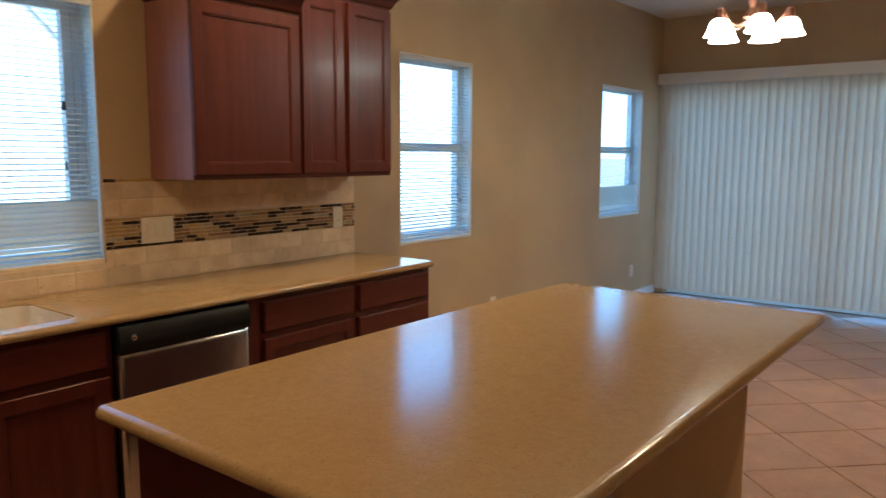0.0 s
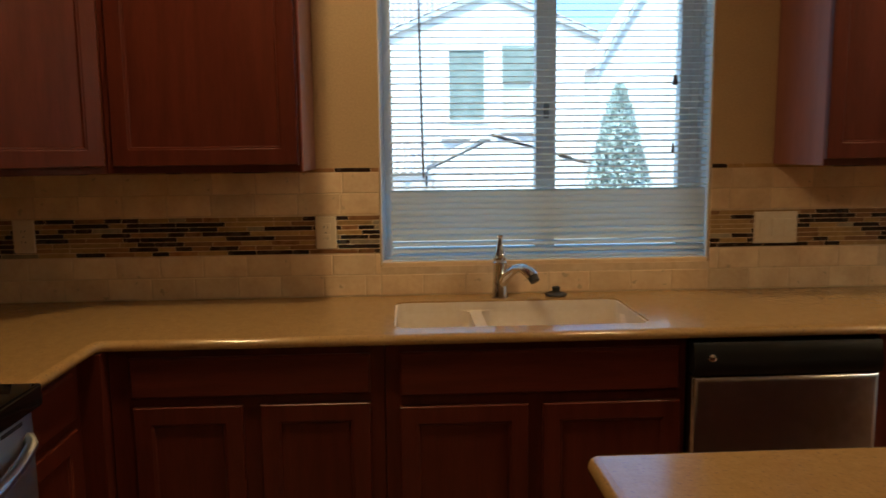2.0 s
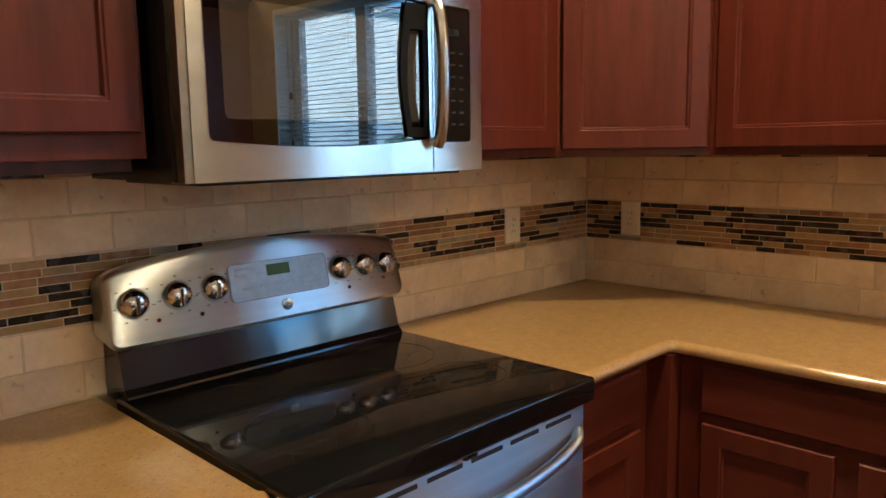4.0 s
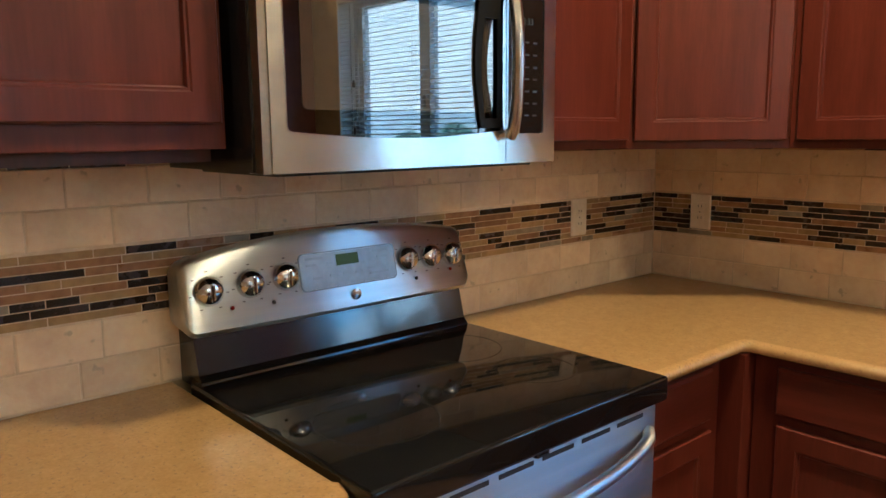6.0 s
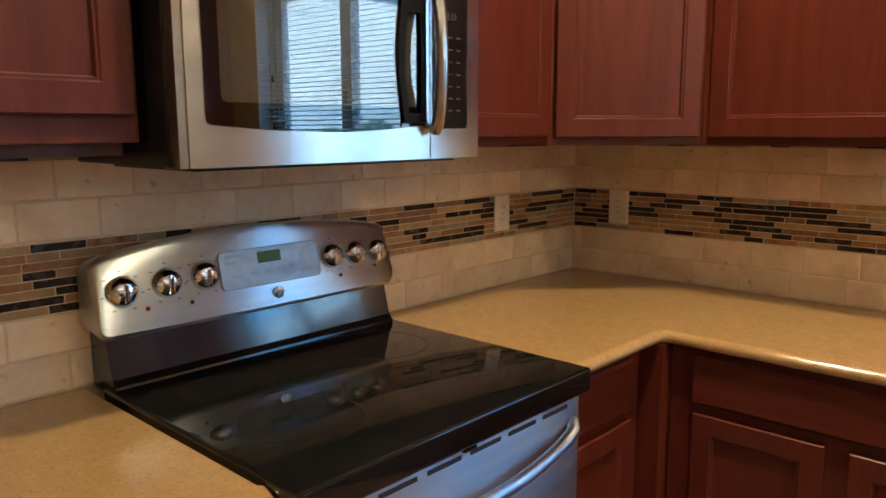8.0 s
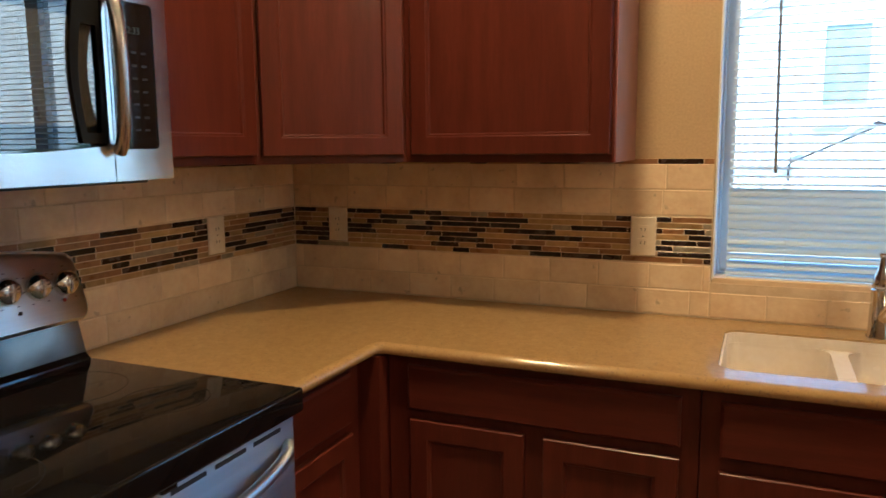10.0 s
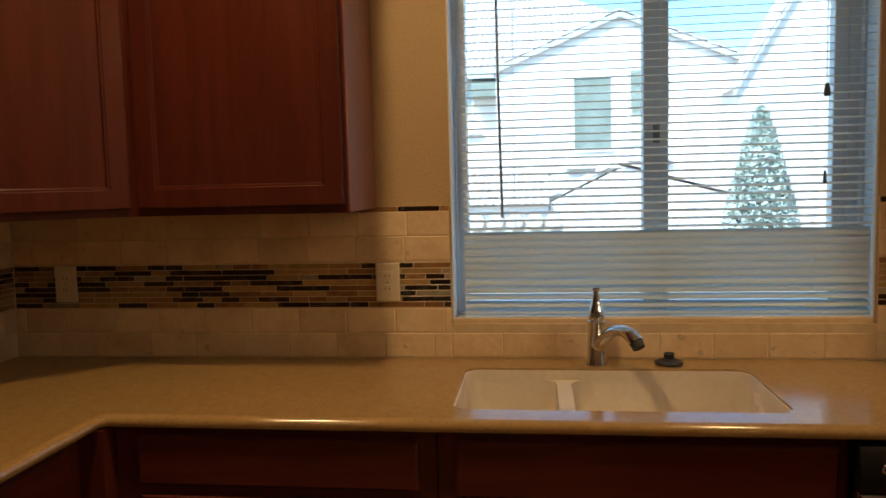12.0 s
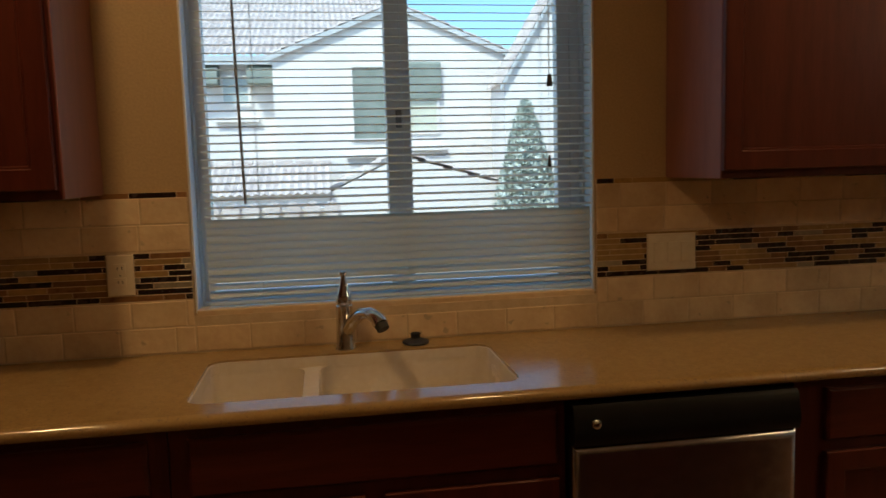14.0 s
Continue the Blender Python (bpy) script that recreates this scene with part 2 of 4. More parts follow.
ID = Matrix.Identity(4)


def thing(name, at, label, category, group="", kind=""):
    ob = new(name)
    ob.empty_display_size = 0.05
    ob.location = at
    OFFSET[ob] = Vector(at)
    return tagged(ob, label, category, group, kind)


def part(name, bm, material, parent, label="", smooth=False, M=ID):
    bmesh.ops.transform(bm, matrix=M, verts=bm.verts)
    bmesh.ops.translate(bm, vec=-OFFSET[parent], verts=bm.verts)
    bmesh.ops.recalc_face_normals(bm, faces=bm.faces)
    me = bpy.data.meshes.new(name)
    bm.to_mesh(me)
    bm.free()
    me.materials.append(material)
    if smooth:
        for p in me.polygons:
            p.use_smooth = True
        me.set_sharp_from_angle(angle=radians(38))
    ob = new(name, me)
    ob.parent = parent
    OFFSET[ob] = OFFSET[parent]
    return tagged(ob, label)


def solo(name, bm, material, label, category, kind="", group="", smooth=False, at=(0, 0, 0), M=ID):
    bmesh.ops.transform(bm, matrix=M, verts=bm.verts)
    bmesh.ops.translate(bm, vec=-Vector(at), verts=bm.verts)
    bmesh.ops.recalc_face_normals(bm, faces=bm.faces)
    me = bpy.data.meshes.new(name)
    bm.to_mesh(me)
    bm.free()
    me.materials.append(material)
    if smooth:
        for p in me.polygons:
            p.use_smooth = True
        me.set_sharp_from_angle(angle=radians(38))
    ob = new(name, me)
    ob.location = at
    OFFSET[ob] = Vector(at)
    return tagged(ob, label, category, group, kind)


def box(bm, lo, hi, bevel=0.0, segments=2):
    lo, hi = [min(a, b) for a, b in zip(lo, hi)], [max(a, b) for a, b in zip(lo, hi)]
    r = bmesh.ops.create_cube(bm, size=1.0)
    vs = r["verts"]
    for v in vs:
        v.co = Vector([l + (c + 0.5) * (h - l) for l, h, c in zip(lo, hi, v.co)])
    if bevel:
        es = list({e for v in vs for e in v.link_edges})
        bmesh.ops.bevel(bm, geom=es, offset=bevel, segments=segments, affect="EDGES", profile=0.6)
    return bm


def boxed(lo, hi, bevel=0.0, segments=2):
    return box(bmesh.new(), lo, hi, bevel, segments)


def rings(bm, loops, cap_first=True, cap_last=True):
    made = [[bm.verts.new(p) for p in loop] for loop in loops]
    for a, b in zip(made, made[1:]):
        for i in range(len(a)):
            j = (i + 1) % len(a)
            bm.faces.new((a[i], a[j], b[j], b[i]))
    if cap_first:
        bm.faces.new(made[0])
    if cap_last:
        bm.faces.new(made[-1])
    return bm


def framed(u0, u1, z0, z1, d0, profile, cap_last=True, cap_first=True):
    """Concentric rectangles on a wall: profile rows of (inset, out)."""
    return rings(bmesh.new(), [[(u0 + i, d0 + d, z0 + i), (u1 - i, d0 + d, z0 + i), (u1 - i, d0 + d, z1 - i), (u0 + i, d0 + d, z1 - i)] for i, d in profile],
                 cap_first, cap_last)


def round_rect(x0, x1, y0, y1, r, z, n=6):
    pts = []
    for cx, cy, a0 in ((x1 - r, y1 - r, 0), (x0 + r, y1 - r, 90), (x0 + r, y0 + r, 180), (x1 - r, y0 + r, 270)):
        for k in range(n + 1):
            a = radians(a0 + 90 * k / n)
            pts.append((cx + r * math.cos(a), cy + r * math.sin(a), z))
    return pts


def lathe(bm, profile, center=(0, 0, 0), n=24, axis="z"):
    c = Vector(center)
    loops = []
    for r, h in profile:
        loop = []
        for k in range(n):
            a = 2 * math.pi * k / n
            p = (r * math.cos(a), r * math.sin(a), h)
            loop.append(c + Vector(p if axis == "z" else (p[2], p[0], p[1]) if axis == "x" else (p[0], p[2], p[1])))
        loops.append(loop)
    return rings(bm, loops)


def tube(bm, pts, radii, n=12, flat=1.0):
    pts = [Vector(p) for p in pts]
    radii = [radii] * len(pts) if isinstance(radii, (int, float)) else radii
    loops, side = [], None
    for i, p in enumerate(pts):
        d = (pts[min(i + 1, len(pts) - 1)] - pts[max(i - 1, 0)]).normalized()
        ref = side if side is not None else (Vector((0, 0, 1)) if abs(d.z) < 0.9 else Vector((1, 0, 0)))
        a = (ref - d * ref.dot(d)).normalized()
        side = a
        b = d.cross(a)
        loops.append([p + (a * math.cos(t) + b * flat * math.sin(t)) * radii[i] for t in (2 * math.pi * k / n for k in range(n))])
    return rings(bm, loops)


def slab(outer, holes, z0, z1):
    """A flat plate with holes."""
    bm = bmesh.new()
    for z in (z0, z1):
        edges = []
        for loop in (outer, *holes):
            vs = [bm.verts.new((x, y, z)) for x, y in loop]
            edges += [bm.edges.new((vs[i], vs[(i + 1) % len(vs)])) for i in range(len(vs))]
        bmesh.ops.triangle_fill(bm, use_beauty=True, edges=edges)
    bm.verts.ensure_lookup_table()
    start, half = 0, len(bm.verts) // 2
    for loop in (outer, *holes):
        n = len(loop)
        for i in range(n):
            j = (i + 1) % n
            bm.faces.new([bm.verts[start + i], bm.verts[start + j], bm.verts[half + start + j], bm.verts[half + start + i]])
        start += n
    return bm


def bullnose(bm, path, z0, z1, out=0.02, n=7):
    """A half-round edge along a path on the plan; the rounding points to the path's right."""
    path = [Vector(p) for p in path]
    loops = []
    for i, p in enumerate(path):
        d0 = (p - path[i - 1]).normalized() if i else (path[1] - p).normalized()
        d1 = (path[i + 1] - p).normalized() if i < len(path) - 1 else d0
        n0, n1 = Vector((d0.y, -d0.x)), Vector((d1.y, -d1.x))
        m = (n0 + n1) / (1 + n0.dot(n1))
        loop = []
        for k in range(n + 1):
            a = math.pi * k / n
            q = p + m * out * math.sin(a)
            loop.append((q.x, q.y, (z0 + z1) / 2 + (z1 - z0) / 2 * math.cos(a)))
        loops.append(loop)
    return rings(bm, loops)


def joined(*bms):
    out = bmesh.new()
    for b in bms:
        me = bpy.data.meshes.new("join")
        b.to_mesh(me)
        b.free()
        out.from_mesh(me)
        bpy.data.meshes.remove(me)
    return out


def wall_with_openings(name, length, height, thick, openings, M, label, material=PAINT, u_start=0.0):
    """A wall in boxes between its openings (u0, u1, z0, z1)."""
    bm = bmesh.new()
    us = sorted({u_start, u_start + length, *[o[0] for o in openings], *[o[1] for o in openings]})
    for a, b in zip(us, us[1:]):
        here = [o for o in openings if o[0] <= a and o[1] >= b]
        z = 0.0
        for o in sorted(here, key=lambda o: o[2]):
            if o[2] > z:
                box(bm, (a, -thick, z), (b, 0, o[2]))
            z = o[3]
        if z < height:
            box(bm, (a, -thick, z), (b, 0, height))
    bmesh.ops.remove_doubles(bm, verts=bm.verts, dist=0.0002)
    seen = {}
    for f in bm.faces:
        seen.setdefault(tuple(round(c, 3) for c in f.calc_center_median()), []).append(f)
    bmesh.ops.delete(bm, geom=[f for fs in seen.values() if len(fs) > 1 for f in fs], context="FACES")
    return solo(name, bm, material, label, "wall", "structure", M=M)

# ---- the room ----
XE, YS = 8.9, -5.6
WT = 0.17
SINK_W = (1.465, 2.686, 1.02, 2.13)
WIN2 = (4.65, 5.43, 0.915, 2.13)
WIN3 = (7.50, 8.42, 0.905, 2.15)
DOOR_E = (-3.35, -0.12, 0.0, 2.20)
wall_north = wall_with_openings("wall_north", XE + 2 * WT, CEIL, WT, [SINK_W, WIN2, WIN3], NORTH, "tan painted wall with three white-framed windows", u_start=-WT)
wall_west = wall_with_openings("wall_west", -YS, CEIL, WT, [], WEST, "tan painted wall behind the range", u_start=YS)
EAST = Matrix(((0, -1, 0, XE), (1, 0, 0, 0), (0, 0, 1, 0), (0, 0, 0, 1)))
SOUTH = Matrix(((1, 0, 0, 0), (0, 1, 0, YS), (0, 0, 1, 0), (0, 0, 0, 1)))
wall_east = wall_with_openings("wall_east", -YS, CEIL, WT, [DOOR_E], EAST, "tan painted wall with a wide sliding glass door", u_start=YS)
wall_south = wall_with_openings("wall_south", XE + 2 * WT, CEIL, WT, [], SOUTH, "plain tan painted wall", u_start=-WT)
solo("ceiling", boxed((-0.6, YS - 0.6, CEIL), (XE + 0.6, 0.5, CEIL + 0.25)), CEILP, "off-white textured ceiling", "ceiling", "structure")
floor = solo("floor", boxed((-WT, YS - WT, -0.2), (XE + WT, WT, -0.006)), FGROUT, "brown ceramic tile floor laid diagonally", "floor", "structure")
for nm, lo, hi in (("baseboard_1", (4.26, -0.014, 0), (XE, 0, 0.085)), ("baseboard_2", (XE - 0.014, YS, 0), (XE, DOOR_E[0] - 0.05, 0.085)), ("baseboard_3", (0, YS, 0), (0.014, -2.79, 0.085)), ("baseboard_4", (0.014, YS, 0), (XE - 0.014, YS + 0.014, 0.085))):
    solo(nm, boxed(lo, hi, 0.004), WHITE, "white painted wooden baseboard", "baseboard", "structure")


# ---- windows ----
def glazed(name, u0, u1, z0, z1, kind, M, label):
    w = thing(name, M @ Vector(((u0 + u1) / 2, -0.1, z0)), label, "window", kind="structure")
    y0, y1 = -0.15, -0.075
    fw = 0.045
    part("frame", framed(u0, u1, z0, z1, y0, [(0, 0), (0, y1 - y0), (0.012, y1 - y0), (0.015, y1 - y0 - 0.02), (fw, y1 - y0 - 0.02), (fw, 0)], False, False), WHITE, w, M=M)
    if kind == "slide":
        um = (u0 + u1) / 2 + 0.012
        part("mullion", boxed((um - 0.038, y0 + 0.005, z0 + fw), (um + 0.038, y1 - 0.012, z1 - fw), 0.004), WHITE, w, M=M)
        latch = part("latch", boxed((um - 0.010, y1 - 0.012, 1.55), (um + 0.010, y1 + 0.004, 1.605), 0.004), PRINT_MID, w, "grey sash latch", M=M)
        part("right_stile", boxed((u1 - fw - 0.04, y0 + 0.005, z0 + fw), (u1 - fw, y1 - 0.025, z1 - fw), 0.004), WHITE, w, M=M)
        panes = [(u0 + fw, um - 0.038, z0 + fw, z1 - fw), (um + 0.038, u1 - fw - 0.04, z0 + fw, z1 - fw)]
    elif kind == "hung":
        zm = (z0 + z1) / 2 + 0.015
        part("meeting_rail", boxed((u0 + fw, y0 + 0.005, zm - 0.03), (u1 - fw, y1 - 0.012, zm + 0.03), 0.004), WHITE, w, M=M)
        panes = [(u0 + fw, u1 - fw, z0 + fw, zm - 0.03), (u0 + fw, u1 - fw, zm + 0.03, z1 - fw)]
    else:
        um = (u0 + u1) / 2
        part("mullion", boxed((um - 0.045, y0 + 0.005, z0 + fw), (um + 0.045, y1 - 0.012, z1 - fw), 0.004), WHITE, w, M=M)
        panes = [(u0 + fw, um - 0.045, z0 + fw, z1 - fw), (um + 0.045, u1 - fw, z0 + fw, z1 - fw)]
    for a, b, c, d in panes:
        p = part("pane", boxed((a, -0.118, c), (b, -0.113, d)), GLASS, w, M=M)
        p.visible_shadow = False
    return w


glazed("window_1", *SINK_W, "slide", NORTH, "white vinyl sliding window above the kitchen sink")
glazed("window_2", *WIN2, "hung", NORTH, "white vinyl single-hung window with a meeting rail")
glazed("window_3", *WIN3, "hung", NORTH, "white vinyl single-hung window with a meeting rail")
glazed("door_1", *DOOR_E, "patio", EAST, "white framed sliding glass patio door")
for nm, (a, b, c, d) in (("window_sill_1", SINK_W), ("window_sill_2", WIN2), ("window_sill_3", WIN3)):
    solo(nm, boxed((a + 0.002, -0.006, c - 0.012), (b - 0.002, 0.074, c + 0.008), 0.004), WHITE if nm != "window_sill_1" else TRAV, "smooth pale window sill", "window sill", "structure")


for nm, (a, b, c, d) in (("window_trim_1", SINK_W), ("window_trim_2", WIN2), ("window_trim_3", WIN3)):
    solo(nm, framed(a, b, c, d, 0, [(0, 0.003), (0, -0.074), (0.006, -0.074), (0.006, 0.003), (0, 0.003)], False, False), WHITE, "white painted window return", "window trim", "structure", M=NORTH)


def slat_mesh(width, depth, name):
    """A crowned slat, lying flat, its length along x."""
    bm = bmesh.new()
    n, t = 4, 0.0006
    prof = [(-depth / 2 + depth * k / n, 0.0022 * (1 - (2 * k / n - 1) ** 2)) for k in range(n + 1)]
    loop = [(y, z + t) for y, z in prof] + [(y, z) for y, z in reversed(prof)]
    rings(bm, [[(x, y, z) for y, z in loop] for x in (-width / 2, width / 2)])
    bmesh.ops.recalc_face_normals(bm, faces=bm.faces)
    me = bpy.data.meshes.new(name)
    bm.to_mesh(me)
    bm.free()
    me.materials.append(SLAT)
    return me


def mini_blind(u0, u1, z0, z1, y, label, closed_to, pitch=0.0232, tilt=-12, detail=False):
    b = thing("window_blind", ((u0 + u1) / 2, y, z0), label, "window blind", "mini blinds")
    part("headrail", boxed((u0, y - 0.014, z1 - 0.028), (u1, y + 0.014, z1), 0.002), WHITE, b)
    part("bottom_rail", boxed((u0 + 0.002, y - 0.012, z0 + 0.012), (u1 - 0.002, y + 0.012, z0 + 0.022), 0.003), WHITE, b)
    me = slat_mesh(u1 - u0 - 0.006, 0.0254, "slat")
    z, k = z0 + 0.034, 0
    while z < z1 - 0.035:
        s = new("slat", me)
        s.parent = b
        if z < closed_to:
            a = (-30, -44, -36, -62, -58, -75)[min(k, 5)] + 1.5 * math.sin(k * 1.9)
        else:
            a = tilt + 1.2 * math.sin(k * 2.3)
        s.location = (0.0008 * math.sin(k * 1.7), 0, z - z0)
        s.rotation_euler = (radians(-a), 0, 0)
        z += pitch
        k += 1
    w = u1 - u0
    for f in (0.135, 0.5, 0.865):
        for dy in (-0.0125, 0.0125):
            part("ladder_cord", tube(bmesh.new(), [(u0 + w * f, y + dy, z0 + 0.015), (u0 + w * f, y + dy, z1 - 0.02)], 0.0007, 5), SLAT, b)
    if detail:
        part("tilt_wand", tube(bmesh.new(), [(u0 + 0.112, y - 0.022, z1 - 0.03), (u0 + 0.116, y - 0.026, 1.7), (u0 + 0.122, y - 0.024, 1.335)], [0.0035, 0.0042, 0.0042], 8), surface_clear, b, "grey clear plastic tilt wand")
        for cx, zt, r in ((u1 - 0.137, 1.68, 0.010), (u1 - 0.139, 1.435, 0.006)):
            part("pull_cord", tube(bmesh.new(), [(cx, y - 0.020, z1 - 0.03), (cx, y - 0.022, zt)], 0.0009, 5), SLAT, b)
            part("tassel", lathe(bmesh.new(), [(r * 0.45, 0.018), (r * 0.6, 0.016), (r, -0.012), (r * 0.9, -0.018)], (cx, y - 0.022, zt), 10), RUBBER, b, "dark cord tassel", smooth=True)
    return b


surface_clear = surface("grey clear plastic", (0.16, 0.17, 0.17), (0.22, 0.23, 0.23), 8, 0.2)
mini_blind(SINK_W[0] + 0.036, SINK_W[1] - 0.007, SINK_W[2] - 0.008, SINK_W[3], 0.012, "white aluminium mini blind, open above, slats closed at the bottom", 1.295, detail=True)
mini_blind(WIN2[0] + 0.01, WIN2[1] - 0.01, WIN2[2] + 0.008, WIN2[3], 0.030, "white aluminium mini blind with open slats", 0)
mini_blind(WIN3[0] + 0.01, WIN3[1] - 0.01, WIN3[2] + 0.008, WIN3[3], 0.030, "white aluminium mini blind with half-closed lower slats", 1.2)

# the patio door's vertical blind
vb = thing("vertical_blind", (XE - 0.07, -1.75, 0), "white vertical vane blind drawn closed over the patio door", "vertical blind")
part("valance", rings(bmesh.new(), [[(x, y, z) for x, z in ((XE - 0.125, 2.235), (XE - 0.118, 2.235), (XE - 0.118, 2.338), (XE - 0.005, 2.338), (XE - 0.005, 2.345), (XE - 0.125, 2.345))] for y in (-3.5, -0.012)]), WHITE, vb, "white valance")
part("head_track", boxed((XE - 0.09, -3.46, 2.27), (XE - 0.05, -0.05, 2.30), 0.003), WHITE, vb)
vbm = bmesh.new()
vprof = [(-0.044 + 0.088 * k / 5, 0.009 * (1 - (2 * k / 5 - 1) ** 2)) for k in range(6)]
rings(vbm, [[(d, v, z) for v, d in vprof] + [(d + 0.001, v, z) for v, d in reversed(vprof)] for z in (0.055, 2.265)])
bmesh.ops.recalc_face_normals(vbm, faces=vbm.faces)
vane_me = bpy.data.meshes.new("vane")
vbm.to_mesh(vane_me)
vbm.free()
vane_me.materials.append(VANE)
for k in range(44):
    v = new("vane", vane_me)
    v.parent = vb
    v.location = (0, -0.07 - 0.0775 * k + 1.75, 0)
    v.rotation_euler = (0, 0, radians(16 + 2.5 * math.sin(k * 1.9)))

# ---- chandelier ----
CH = Vector((5.42, -1.90, 2.128))
ch = thing("chandelier", (CH.x, CH.y, CEIL), "lit bronze chandelier with five white glass bell shades", "chandelier")
part("canopy", lathe(bmesh.new(), [(0.01, -0.03), (0.05, -0.025), (0.062, 0)], (CH.x, CH.y, CEIL), 20), BRONZE, ch, smooth=True)
part("stem", tube(bmesh.new(), [(CH.x, CH.y, CEIL - 0.02), (CH.x, CH.y, CH.z + 0.18)], 0.007, 8), BRONZE, ch)
part("hub", lathe(bmesh.new(), [(0.008, 0.26), (0.03, 0.22), (0.018, 0.17), (0.045, 0.12), (0.03, 0.07), (0.008, 0.04)], CH, 18), BRONZE, ch, "turned bronze hub", smooth=True)
for k in range(5):
    a = radians(72 * k - 78)
    d = Vector((math.cos(a), math.sin(a), 0))
    pts = [CH + d * (0.03 + 0.155 * s) + Vector((0, 0, 0.11 - 0.05 * math.sin(math.pi * s) + 0.055 * s * s)) for s in (0, 0.2, 0.4, 0.6, 0.8, 1)]
    part("arm", tube(bmesh.new(), pts, 0.007, 8), BRONZE, ch, smooth=True)
    tip = CH + d * 0.19 + Vector((0, 0, 0.115))
    part("socket", lathe(bmesh.new(), [(0.012, 0.045), (0.024, 0.035), (0.024, -0.005), (0.03, -0.012)], tip, 14), BRONZE, ch, smooth=True)
    sh = lathe(bmesh.new(), [(0.026, -0.01), (0.044, -0.020), (0.056, -0.045), (0.064, -0.075), (0.082, -0.103), (0.079, -0.103), (0.061, -0.073), (0.052, -0.045), (0.040, -0.022), (0.023, -0.014)], tip, 20)
    part("shade", sh, SHADE, ch, "glowing white bell glass", smooth=True)

# fittings for all four lamps, the two added fill lamps included
for cx, cy, watts in CANS:
    c = thing("recessed_light", (cx, cy, CEIL), "assumed round recessed ceiling light with a white trim, out of view", "ceiling light", "recessed lights")
    part("trim", lathe(bmesh.new(), [(0.072, -0.001), (0.072, -0.008), (0.092, -0.006), (0.095, 0)], (cx, cy, CEIL), 24), WHITE, c, smooth=True)
    part("lens", lathe(bmesh.new(), [(0.068, -0.001), (0.068, -0.003)], (cx, cy, CEIL), 24), CANLENS, c)

# ---- cabinets ----
DOOR_P = [(0, 0), (0, 0.015), (0.003, 0.019), (0.050, 0.019), (0.053, 0.0165), (0.057, 0.0165), (0.061, 0.009), (0.061, 0.006)]
DRAWER_P = [(0, 0), (0, 0.012), (0.007, 0.019)]
BASE_TOP, COUNTER_Z = 0.872, 0.905


def cab_door(cab, u0, u1, z0, z1, d, M):
    door = part("door", framed(u0, u1, z0, z1, d, DOOR_P, False), CHERRY, cab, M=M)
    part("panel", framed(u0 + 0.059, u1 - 0.059, z0 + 0.059, z1 - 0.059, d, [(0, 0.004), (0, 0.0095), (0.002, 0.010)]), CHERRY, door, M=M)


def cab_drawer(cab, u0, u1, z0, z1, d, M):
    part("drawer_front", framed(u0, u1, z0, z1, d, DRAWER_P), CHERRY_H, cab, M=M)


def base_cabinet(u0, u1, M, fronts, label, depth=0.585, open_top=False):
    cab = thing("base_cabinet", M @ Vector(((u0 + u1) / 2, depth / 2, 0)), label, "base cabinet", "base cabinets")
    if open_top:
        a, b = u0 + 0.001, u1 - 0.001
        part("face_frame", boxed((a, depth - 0.02, 0.10), (b, depth, BASE_TOP), 0.002), CHERRY, cab, M=M)
        part("side_panel", boxed((a, 0.014, 0.10), (a + 0.018, depth - 0.02, BASE_TOP)), CHERRY, cab, M=M)
        part("side_panel", boxed((b - 0.018, 0.014, 0.10), (b, depth - 0.02, BASE_TOP)), CHERRY, cab, M=M)
        part("bottom_panel", boxed((a + 0.018, 0.014, 0.10), (b - 0.018, depth - 0.02, 0.12)), CHERRY, cab, M=M)
    else:
        part("body", boxed((u0 + 0.001, 0.014, 0.10), (u1 - 0.001, depth, BASE_TOP), 0.002), CHERRY, cab, M=M)
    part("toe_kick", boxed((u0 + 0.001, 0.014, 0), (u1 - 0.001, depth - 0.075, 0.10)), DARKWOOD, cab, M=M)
    for kind, a, b, z0, z1 in fronts:
        (cab_drawer if kind == "drawer" else cab_door)(cab, a, b, z0, z1, depth, M)
    return cab


